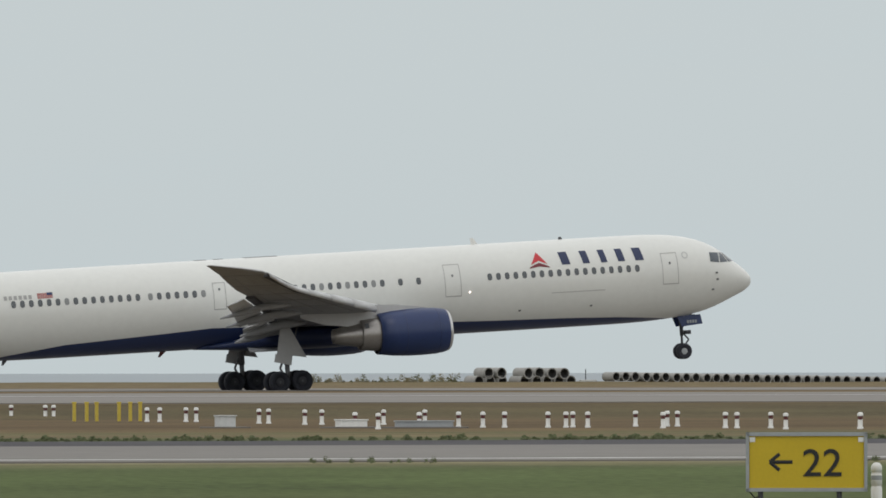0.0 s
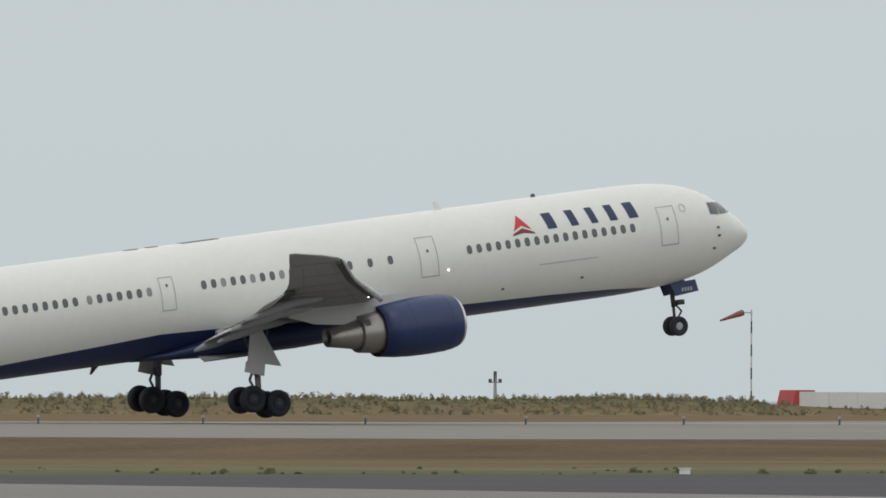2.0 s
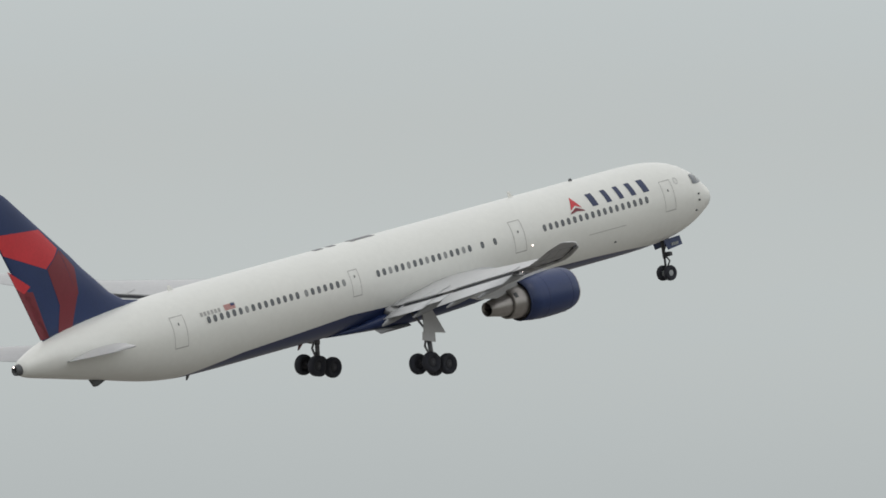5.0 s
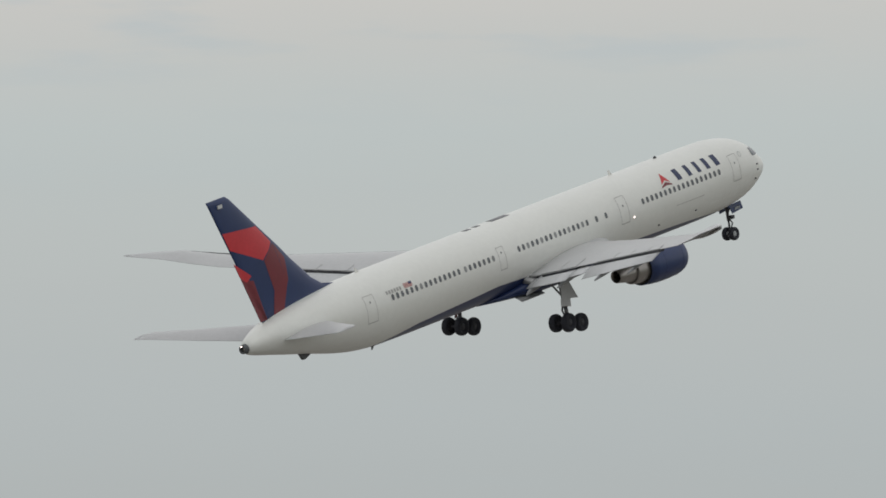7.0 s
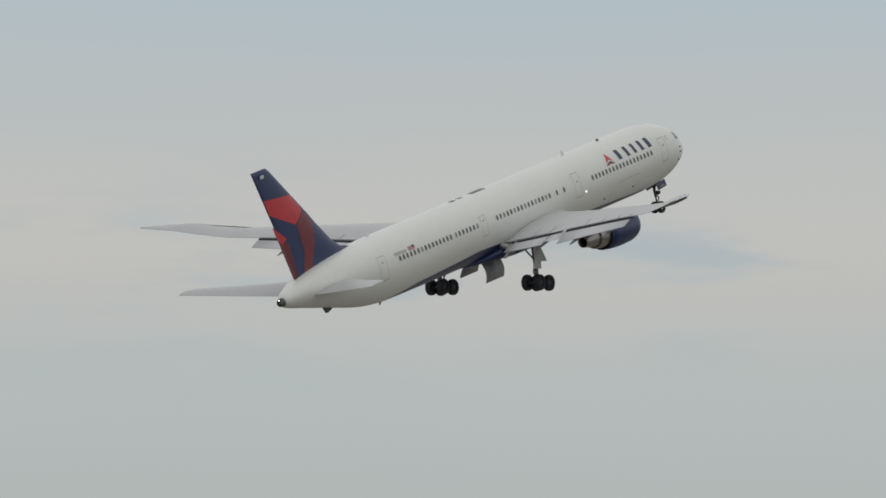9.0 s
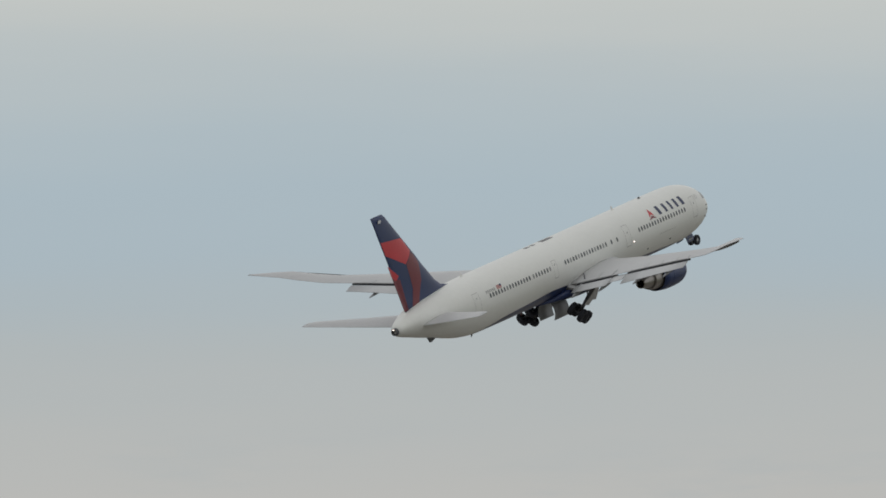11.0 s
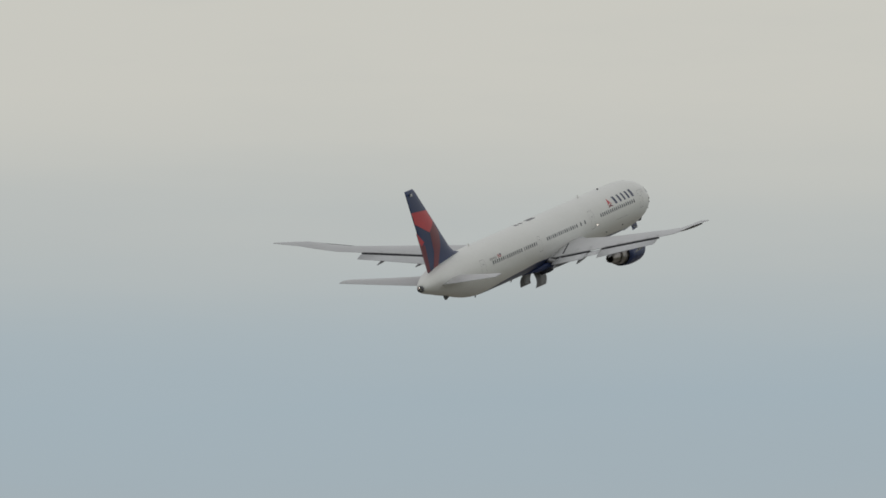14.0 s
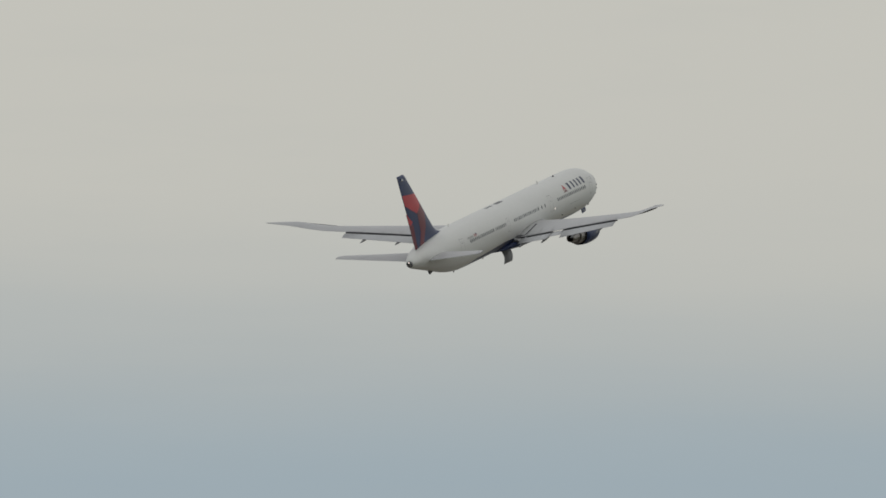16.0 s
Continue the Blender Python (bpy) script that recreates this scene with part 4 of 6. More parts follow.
FACETS = [  # four corners (x, z) and whether bright
    (((-31.1, 14.05), (-30.55, 12.75), (-27.35, 11.35), (-27.45, 13.8)), True), (((-27.45, 13.8), (-27.35, 11.35), (-26.6, 11.9), (-26.15, 12.4)), True),
    (((-27.25, 11.3), (-26.6, 9.0), (-25.1, 9.3), (-26.05, 12.3)), False), (((-26.0, 12.3), (-25.1, 9.3), (-25.0, 9.4), (-24.98, 11.05)), False),
    (((-26.6, 9.0), (-27.05, 7.05), (-25.9, 7.3), (-25.1, 9.3)), False), (((-30.35, 11.75), (-29.85, 10.6), (-29.3, 10.2), (-28.75, 10.55)), True),
    (((-29.85, 10.6), (-28.45, 7.2), (-27.75, 7.25), (-29.0, 10.3)), False), (((-29.4, 10.3), (-28.1, 7.3), (-27.75, 7.25), (-28.6, 10.2)), False)]
for side in (-1, 1):
    for quad, bright in FACETS:
        bm = B()
        vs = []
        n_ = 6
        for j in range(n_ + 1):
            for i in range(n_ + 1):
                u, v = i / n_, j / n_
                x = (quad[0][0] * (1 - u) + quad[1][0] * u) * (1 - v) + (quad[3][0] * (1 - u) + quad[2][0] * u) * v
                z = (quad[0][1] * (1 - u) + quad[1][1] * u) * (1 - v) + (quad[3][1] * (1 - u) + quad[2][1] * u) * v
                vs.append(bm.verts.new((x, side * (fin_half(x, z) + (0.015 if bright else 0.011)), z)))
        for j in range(n_):
            for i in range(n_):
                bm.faces.new((vs[j * 7 + i], vs[j * 7 + i + 1], vs[j * 7 + i + 8], vs[j * 7 + i + 7]))
        part("tail_facet", bm, M_LOGO if bright else M_LOGO2, fin, "bright red facet" if bright else "dark red facet")
    bm = box(B(), -31.3, -30.8, side * 0.19 - 0.03, side * 0.19 + 0.03, 15.85, 16.1)
    part("tail_number_bar", bm, M_OFFWHITE, fin)
    bm = B()
    loft(bm, [foil(le, te, side * y, z, th) for y, le, te, z, th in ((0.9, -22.3, -27.7, 5.72, 0.10), (2.0, -23.2, -28.1, 5.86, 0.095), (5.0, -25.9, -29.5, 6.30, 0.09), (8.7, -29.1, -31.15, 6.86, 0.085), (9.05, -29.8, -31.4, 6.92, 0.06))])
    # shade under the tailplane is in the darker grey of its lower faces
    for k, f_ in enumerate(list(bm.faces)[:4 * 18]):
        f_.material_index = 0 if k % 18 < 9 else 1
    part("tailplane", bm, [M_WING, M_UNDERSHADE], airplane, "light grey swept tailplane", True)


# landing gear
def tyre(parent, x, y, z, r, w, rim):
    bm_ = B()
    h = w / 2
    lathe(bm_, [(-h * 0.55, r * 0.5), (-h * 0.9, r * 0.66), (-h, r * 0.8), (-h * 0.86, r * 0.93), (-h * 0.5, r * 0.99), (0, r), (h * 0.5, r * 0.99), (h * 0.86, r * 0.93), (h, r * 0.8), (h * 0.9, r * 0.66), (h * 0.55, r * 0.5)], "Y", 28)
    lathe(bm_, [(-h * 0.55, r * 0.5), (-h * 0.3, r * 0.42), (-h * 0.35, 0.01)], "Y", 28)
    lathe(bm_, [(h * 0.55, r * 0.5), (h * 0.3, r * 0.42), (h * 0.35, 0.01)], "Y", 28)
    o = part("wheel", bm_, M_TYRE, parent, "", True)
    o.location = (x, y, z)
    bm_ = B()
    lathe(bm_, [(-h * 0.5, r * 0.40), (-h * 0.62, r * 0.22), (-h * 0.62, 0.01)], "Y", 16)
    lathe(bm_, [(h * 0.5, r * 0.40), (h * 0.62, r * 0.22), (h * 0.62, 0.01)], "Y", 16)
    o = part("rim", bm_, rim, parent, "", True)
    o.location = (x, y, z)


GEAR_Y, GEAR_Z, LEG = 4.63, 3.9, 3.32
gear = {}
for side in (-1, 1):
    bm = B()
    tube(bm, (0, 0, 0.1), (0, 0, -2.3), 0.21, 0.19, 14)
    tube(bm, (0, 0, -2.2), (0, 0, -LEG + 0.05), 0.15, 0.14, 14)
    tube(bm, (0, -side * 0.15, -1.5), (0.1, -side * 1.5, 0.0), 0.07, 0.07, 8)
    tube(bm, (-0.18, 0, -1.9), (-0.46, 0, -2.5), 0.07, 0.07, 8)
    tube(bm, (-0.46, 0, -2.5), (-0.12, 0, -LEG + 0.15), 0.07, 0.07, 8)
    tube(bm, (0.1, 0, -1.9), (0.75, 0, -0.1), 0.06, 0.06, 8)
    leg = part("main_gear_leg", bm, M_STRUT, airplane, "grey main landing gear leg", True)
    bm = B()
    o = side * 0.36
    loft(bm, [[(-0.40, o - 0.03, 0.1), (0.08, o - 0.03, 0.1), (1.15, o - 0.03, -1.92), (-0.72, o - 0.03, -1.62)], [(-0.40, o + 0.03, 0.1), (0.08, o + 0.03, 0.1), (1.15, o + 0.03, -1.92), (-0.72, o + 0.03, -1.62)]])
    part("leg_door", bm, M_WING, leg, "grey triangular leg door")
    bm = B()
    loft(bm, [[(-0.80, o - 0.03, -1.6), (0.25, o - 0.03, -1.74), (0.15, o - 0.03, -2.35), (-0.92, o - 0.03, -2.1)], [(-0.80, o + 0.03, -1.6), (0.25, o + 0.03, -1.74), (0.15, o + 0.03, -2.35), (-0.92, o + 0.03, -2.1)]])
    part("lower_leg_door", bm, M_WING, leg)
    bm = B()
    tube(bm, (-0.8, 0, 0), (0.8, 0, 0), 0.12, 0.12, 12)
    for x in (-0.71, 0.71):
        tube(bm, (x, -0.75, 0), (x, 0.75, 0), 0.08, 0.08, 10)
    tube(bm, (0.3, 0, 0.05), (0.15, 0, 0.6), 0.05, 0.05, 8)
    bogie = part("main_bogie", bm, M_STRUTD, airplane, "four-wheel main bogie with black tyres")
    for x in (-0.71, 0.71):
        for y in (-0.57, 0.57):
            tyre(bogie, x, y, 0, 0.655, 0.49, M_RIM)
    bm = B()
    rr = []
    for k in range(9):
        f_ = k / 8
        z, y = -1.75 * f_, side * (0.30 * math.sin(math.pi * f_ * 0.9))
        rr.append([Vector((x, y + w, z)) for x, w in ((-1.75, 0), (1.0, 0), (1.0, 0.05), (-1.75, 0.05))])
    loft(bm, rr)
    # door grey also holds the shade of its underside
    gear_door = part("belly_gear_door", bm, M_UNDERSHADE, airplane, "curved belly door of the wheel well", True)
    gear[side] = (leg, bogie, gear_door)

bm = B()
tube(bm, (0, 0, 0.2), (0, 0, -1.5), 0.12, 0.11, 12)
tube(bm, (0, 0, -1.4), (0, 0, -2.45), 0.075, 0.075, 12)
tube(bm, (0, -0.4, -2.45), (0, 0.4, -2.45), 0.06, 0.06, 10)
tube(bm, (0.05, 0, -1.0), (0.9, 0, 0.1), 0.06, 0.06, 8)
tube(bm, (0.1, 0, -1.35), (0.45, 0, -1.75), 0.05, 0.05, 8)
tube(bm, (0.45, 0, -1.75), (0.08, 0, -2.2), 0.05, 0.05, 8)
box(bm, 0.15, 0.55, -0.2, 0.2, -1.42, -1.18)
nose_gear = part("nose_gear", bm, M_STRUTD, airplane, "nose landing gear leg with twin wheels", True)
for y in (-0.31, 0.31):
    tyre(nose_gear, 0, y, -2.45, 0.49, 0.35, M_GREY)
for side in (-1, 1):
    bm = B()
    loft(bm, [[(26.25, side * 0.50 + w_, 3.05), (27.75, side * 0.50 + w_, 3.10), (27.85, side * 0.56 + w_, 2.52), (26.5, side * 0.56 + w_, 2.40)] for w_ in (-0.02, 0.02)])
    part("nose_gear_door", bm, M_NAVY, airplane, "navy nose gear door with white bars")
    for k in range(4):
        part("door_bar", box(B(), 26.85 + 0.17 * k, 26.96 + 0.17 * k, side * 0.57 - 0.035, side * 0.57 + 0.035, 2.60, 2.78), M_GREY, airplane)

# ---------------------------------------------------------------- things on the field
rng = random.Random(5)


def base_z(x, y):
    return ground_z(x, y)


def leaf_cloud(name, clumps, leaf, per, material, label, category, squash=0.8):
    """Many small leaves scattered in uneven clumps (x, y, z, radius), as one mass of stuff."""
    verts, faces = [], []
    for x, y, z, r in clumps:
        for _ in range(int(per * r / 0.4)):
            a_, h = rng.random() * math.tau, rng.random()
            d = r * rng.random() ** 0.6 * (1.1 - 0.7 * h)
            px, py, pz = x + d * math.cos(a_), y + d * math.sin(a_), z + 2 * r * squash * h * (0.6 + 0.4 * rng.random())
            s = leaf * (0.6 + 0.8 * rng.random())
            u = Vector((rng.uniform(-1, 1), rng.uniform(-1, 1), rng.uniform(-0.5, 1))).normalized()
            w = u.orthogonal().normalized()
            c = Vector((px, py, pz))
            i = len(verts)
            verts += [c - w * s * 0.35, c + u * s * 0.5, c + w * s * 0.35, c - u * s * 0.6]
            faces.append((i, i + 1, i + 2, i + 3))
    me_ = bpy.data.meshes.new(name)
    me_.from_pydata(verts, [], faces)
    me_.materials.append(material)
    return tagged(new(name, me_), label, category, kind="stuff")


# direction sign with legs, and the white marker beside it
sign = thing("taxiway_sign", 68.40, 175.0, -1.03, "yellow airfield direction sign with black arrow and number", "sign", rz=-22)
part("panel", box(B(), -1.06, 1.06, 0.0, 0.14, 0.22, 1.12, 0, 0.012), M_SIGNY, sign, "yellow sign face")
bm = B()
for x0, x1, z0, z1 in ((-1.12, 1.12, 1.10, 1.16), (-1.12, 1.12, 0.17, 0.23), (-1.12, -1.06, 0.17, 1.16), (1.06, 1.12, 0.17, 1.16)):
    box(bm, x0, x1, -0.03, 0.18, z0, z1)
part("frame", bm, M_GREY, sign, "grey metal frame")
for x in (-0.85, 0.6):
    part("leg", tube(B(), (x, 0.08, 0.2), (x, 0.08, -0.10), 0.05), M_DGREY, sign)
part("cable", tube(tube(B(), (-1.1, 0.05, 0.22), (-0.95, 0.05, 0.06), 0.012), (-0.95, 0.05, 0.06), (-0.85, 0.05, 0.10), 0.012), M_BLACK, sign)
for x in (-1.0, 1.0):
    part("corner_plate", box(B(), x - 0.05, x + 0.05, -0.015, 0.0, 1.0, 1.08), M_WHITE, sign)
font = bpy.data.curves.new("number", "FONT")
font.body, font.size, font.extrude, font.offset = "22", 0.65, 0.004, 0.003
number = new("number", font)
number.parent, number.matrix_basis = sign, pose(-0.09, -0.012, 0.43, 90, 0, 0) @ Matrix.Diagonal((1.16, 1, 1, 1))
font.materials.append(M_BLACK)
bm = B()
tube(bm, (-0.66, -0.008, 0.665), (-0.26, -0.008, 0.665), 0.035, 0.035, 6)
tube(bm, (-0.68, -0.008, 0.665), (-0.50, -0.008, 0.80), 0.035, 0.035, 6)
tube(bm, (-0.68, -0.008, 0.665), (-0.50, -0.008, 0.53), 0.035, 0.035, 6)
bmesh.ops.scale(bm, verts=bm.verts, vec=(1, 0.25, 1))
part("arrow", bm, M_BLACK, sign, "black arrow")

sign.scale = (1.07, 1.18, 1.18)

marker = thing("edge_marker", 70.05, 175.4, -1.06, "white rounded plastic edge marker in the grass", "marker")
bm = B()
lathe(bm, [(0.0, 0.11), (0.30, 0.11), (0.31, 0.098), (0.35, 0.098), (0.36, 0.11), (0.56, 0.11), (0.57, 0.098), (0.61, 0.098), (0.62, 0.11), (0.72, 0.108), (0.78, 0.07), (0.80, 0.002)], "Z", 16)
part("post", bm, M_WHITE, marker, "", True)
bm = B()
lathe(bm, [(0.45, 0.112), (0.54, 0.112)], "Z", 16)
part("band", bm, M_GREY, marker)


# red-banded bollards
def bollard(x, y, h=0.54, r=0.072):
    b = thing("bollard", x, y, -0.5, "white bollard with a dark red band and white cap", "bollard", "bollards in the grass")
    bm_ = B()
    lathe(bm_, [(0.0, r * 1.35), (0.05, r * 1.35), (0.07, r), (h * 0.58, r)], "Z", 14)
    part("post", bm_, M_WHITE, b, "", True)
    bm_ = B()
    lathe(bm_, [(h * 0.58, r * 1.02), (h * 0.80, r * 1.02)], "Z", 14)
    part("band", bm_, M_BAND, b, "dark red band", True)
    bm_ = B()
    lathe(bm_, [(h * 0.80, r * 1.25), (h * 0.93, r * 1.25), (h, r * 0.8), (h * 1.01, 0.002)], "Z", 14)
    part("cap", bm_, M_WHITE, b, "", True)
    return b


first = bollard(145.4, 452.0)
for x, y in ((146.5, 451), (146.75, 450.7), (139.2, 417.7), (139.6, 417.4), (140.4, 416.7), (140.7, 416.4), (137.7, 401), (138.0, 400.8), (135.9, 391.1), (136.4, 390.7),
             (128.5, 365.6), (126.4, 357.6), (138.2, 389.2), (130.3, 364.2), (139.4, 388.2), (132.8, 367.1), (133.5, 366.6), (134.1, 366.1), (135.3, 365.1), (135.8, 364.7),
             (136.4, 364.2), (136.55, 366.0), (140.7, 370.8), (137.0, 358.7), (141.6, 370.1), (141.9, 369.9), (138.7, 357.3), (139.9, 356.2), (137.4, 348.6), (138.8, 356.5),
             (140.2, 349.0), (141.6, 352.4), (149.6, 367.2), (151.2, 365.5), (146.6, 350.1), (149.8, 356.6), (148.5, 348.1), (149.3, 347.2)):
    copy_thing(first, pose(x, y, -0.5))


def yellow_post(x, y, h):
    b = thing("yellow_post", x, y, -0.5, "plain yellow marker post in the grass", "post", "yellow posts")
    part("post", box(B(), -0.06, 0.06, -0.05, 0.05, 0, h * 0.9, 0, 0.01), M_YELLOW, b)
    part("cap", box(B(), -0.075, 0.075, -0.06, 0.06, h * 0.9, h, 0, 0.01), M_YELLOW, b)
    return b


for x in (138.4, 138.9, 139.3, 140.2, 140.65, 141.05):
    yellow_post(x, 423.8, 0.74)
for x in (157.35, 157.75, 158.1, 158.5):
    yellow_post(x, 358.4, 0.36)
for x, y in ((257.9, 333.1), (259.0, 332.1), (259.25, 332.0), (260.4, 330.9)):
    yellow_post(x, y, 0.21)
for x, w_, h_, m, lb in ((258.35, 0.36, 0.3, M_OFFWHITE, "small white equipment box in the grass"), (258.85, 0.25, 0.3, M_GREY, "small grey equipment box in the grass"), (190.4, 0.16, 0.16, M_WHITE, "small white marker block at the asphalt edge")):
    b = thing("equipment_box", x, 332.5 if x > 200 else 291.0, -0.5, lb, "box")
    part("body", box(B(), -w_ / 2, w_ / 2, -0.15, 0.15, 0, h_, 0, 0.02), m, b)
    part("lid", box(B(), -w_ / 2 - 0.02, w_ / 2 + 0.02, -0.17, 0.17, h_, h_ + 0.03), m, b)
w = thing("white_post", 181.7, 381.9, -0.5, "white marker post with a grey band in dry grass", "post")
part("post", tube(B(), (0, 0, 0), (0, 0, 0.66), 0.1, 0.09, 14), M_WHITE, w)
part("band", tube(B(), (0, 0, 0.36), (0, 0, 0.44), 0.104, 0.103, 14), M_GREY, w)


def light_box(x, y, wx, h, m, label):
    b = thing("equipment_box", x, y, -0.5, label, "box")
    part("body", box(B(), -wx / 2, wx / 2, -0.3, 0.3, 0, h, 0, 0.02), m, b)
    part("lid", box(B(), -wx / 2 - 0.03, wx / 2 + 0.03, -0.33, 0.33, h, h + 0.04, 0, 0.01), m, b)
    part("slab", box(B(), -wx / 2 - 0.4, wx / 2 + 0.4, -0.7, 0.7, 0.0, 0.05, 0, 0.01), M_CONC, b, "concrete slab")


light_box(124.9, 368.6, 0.55, 0.40, M_OFFWHITE, "white equipment box on a concrete slab")
light_box(128.4, 365.7, 0.95, 0.26, M_WHITE, "low white equipment box on a concrete slab")
light_box(130.4, 364.0, 1.9, 0.22, M_GREY, "long low grey concrete duct cover in the grass")


# runway edge light posts
def edge_light(x, y, z):
    b = thing("edge_light", x, y, z, "short dark edge light post beside the runway", "runway light", "runway edge lights")
    part("post", tube(B(), (0, 0, 0), (0.02, 0, 0.30), 0.05, 0.045, 8), M_DGREY, b)
    bm_ = B()
    lathe(bm_, [(0.30, 0.07), (0.36, 0.075), (0.41, 0.06), (0.42, 0.002)], "Z", 10)
    part("lamp_head", bm_, M_GREY, b, "", True)
    return b


first = edge_light(261, 558.5, 0.035)
for i in range(1, 31):
    copy_thing(first, pose(261 + 9.08 * i, 558.5, 0.035))
for x, y in ((352.0, 450.0), (371.0, 440.0)):
    copy_thing(first, pose(x, y, 0.035))
for i in range(9):
    copy_thing(first, pose(594 + 12.4 * i, 790.0, 0.035))


# concrete pipes on the storage strip
def pipe(x, y, z, r, length=1.6, rz=12):
    b = thing("concrete_pipe", x, y, z, "grey concrete drain pipe lying with its open end out", "pipe", "stored concrete pipes", rz)
    bm_ = B()
    lathe(bm_, [(0, r), (length, r), (length, r * 0.78), (0.02, r * 0.78), (0, r)], "Y", 22, (0, 0, r))
    part("barrel", bm_, M_CEMENT, b, "", True)
    # bore lining is coloured dark to stand for the shade inside the concrete
    bm_ = B()
    lathe(bm_, [(-0.004, r * 0.78), (0.6, r * 0.77), (0.6, 0.01)], "Y", 22, (0, 0, r))
    part("bore", bm_, M_BORESHADE, b, "pipe bore coloured dark for the shade inside", True)
    return b


first = pipe(376.8, 984.0, 0, 0.37)
z0 = base_z(384, 984)
first.matrix_basis = pose(376.8, 984.0, z0 + 0.05, 0, 0, 12)
for i in range(1, 32):
    x = 376.8 + 0.88 * i
    copy_thing(first, pose(x, 984.0 + 0.12 * (i % 3), z0 + 0.04 * ((i * 7) % 3) / 3 + 0.06 - 0.016 * i, 0, 0, 12))
big = pipe(365.3, 985.0, z0 - 0.40, 0.46)
for dx, dz in ((1.05, 0), (2.1, 0), (4.0, 0), (5.0, 0), (6.0, 0), (7.0, 0), (8.0, 0), (0.9, 0.66), (1.95, 0.66), (4.3, 0.64), (5.3, 0.66), (6.4, 0.62), (7.45, 0.62)):
    copy_thing(big, pose(365.3 + dx, 985.0 + 0.25 * rng.random(), z0 - 0.40 + dz, 0, 0, 8 + 8 * rng.random()))
p_ = thing("thin_pole", 374.9, 986.0, z0, "thin grey pole beside the stored pipes", "pole")
part("shaft", tube(B(), (0, 0, 0), (0, 0, 1.05), 0.05, 0.04, 8), M_DGREY, p_)
part("foot", box(B(), -0.5, 0.9, -0.2, 0.2, 0.0, 0.18, 0, 0.04), M_OFFWHITE, p_)


# huts and containers
def hut(x0, x1, h, m, label, name="site_hut", windows=(), shutters=(), roof=True, door=None, depth=2.6, y=FAR_Y, lean=0.0, ribs=0):
    w_ = x1 - x0
    b = thing(name, x0, y, SHORE, label, "hut" if "hut" in name or "building" in name else name.replace("_", " ").split()[-1])
    part("body", box(B(), 0, w_, 0, depth, 0.0, h, lean, 0.03), m, b)
    if roof:
        part("roof", box(B(), -0.12 + lean, w_ + 0.12 + lean, -0.12, depth + 0.12, h + 0.004, h + 0.12, 0, 0.02), M_GREY, b, "grey flat roof")
    part("sill", box(B(), -0.04, w_ + 0.04, -0.05, 0.0, 0.0, 0.14), M_DGREY, b)
    for a_, c_ in windows:
        part("window", box(B(), a_, c_, -0.03, -0.004, h * 0.42, h * 0.8), M_GLASS, b, "dark window")
        part("window_frame", box(B(), a_ - 0.07, c_ + 0.07, -0.02, -0.003, h * 0.37, h * 0.84), M_WHITE, b)
    for a_, c_ in shutters:
        part("shutter", box(B(), a_, c_, -0.05, -0.004, h * 0.22, h * 0.80, 0, 0.01), M_WHITE, b, "white roller shutter")
    if door:
        part("door", box(B(), door[0], door[1], -0.04, -0.004, 0.12, h * 0.85, 0, 0.01), M_DGREY, b, "dark door")
    for i in range(ribs):
        px = (i + 0.5) * w_ / ribs
        part("rib", box(B(), px - 0.04, px + 0.04, -0.045, 0.0, 0.15, h - 0.05, lean * (h - 0.2) / h), m, b)
    return b


hut(415.4, 423.6, 2.2, M_OFFWHITE, "pale grey prefabricated site building with white shutters", "site_building", shutters=((1.25, 2.95), (3.5, 5.2), (5.85, 7.5)))
sc_ob = hut(444.4, 453.4, 2.15, M_PALEGREY, "long pale grey metal storage container", "storage_container", ribs=4, roof=False)
part("mid_rail", box(B(), 2.1, 8.95, -0.06, 0.0, 1.12, 1.2), M_GREY, sc_ob)
part("top_rail", box(B(), 0.0, 9.0, -0.05, 0.0, 2.02, 2.12), M_OFFWHITE, sc_ob)
hut(456.8, 461.0, 2.0, M_OFFWHITE, "white site hut with three dark windows", windows=((1.22, 1.58), (1.75, 2.2), (3.15, 3.7)))
hut(461.25, 465.75, 1.9, M_OFFWHITE, "white site hut with a dark open doorway", windows=((1.15, 1.75),), door=(0.1, 0.6))
for x_ in (463.25, 465.8):
    b = thing("dark_post", x_, FAR_Y - 0.4, SHORE, "dark upright post against the white hut", "post", "dark posts at the huts")
    part("shaft", box(B(), -0.13, 0.13, -0.1, 0.1, 0, 1.98, 0, 0.02), M_DGREY, b)
    part("bracket", box(B(), -0.35, 0.13, -0.12, 0.1, 1.75, 1.9), M_DGREY, b)
for x_ in (463.9, 464.75):
    b = thing("white_sack", x_, FAR_Y - 2.0, SHORE, "white bulk sack before the hut", "sack", "white sacks")
    part("bag", box(B(), -0.42, 0.42, -0.35, 0.35, 0, 0.42, 0, 0.14), M_WHITE, b)
    part("loop", tube(B(), (-0.2, 0, 0.42), (0.15, 0, 0.50), 0.03), M_OFFWHITE, b)
# closed dark box; its colour stands for the shade inside an open shed
sh_ob = hut(453.6, 456.5, 1.7, M_DGREY, "shed between container and hut, its shaded inside drawn as a dark box", "dark_shed", roof=True)
part("door_leaf", box(B(), 2.35, 2.85, -0.3, -0.22, 0.1, 1.6), M_OFFWHITE, sh_ob, "white door leaf")
part("bench", box(B(), 1.8, 3.1, -0.9, -0.4, 0.0, 0.3, 0, 0.03), M_OFFWHITE, sh_ob)
hut(478.0, 485.6, 2.0, M_OFFWHITE, "white ribbed shipping container", "shipping_container", ribs=4, roof=False, door=(4.6, 4.75))
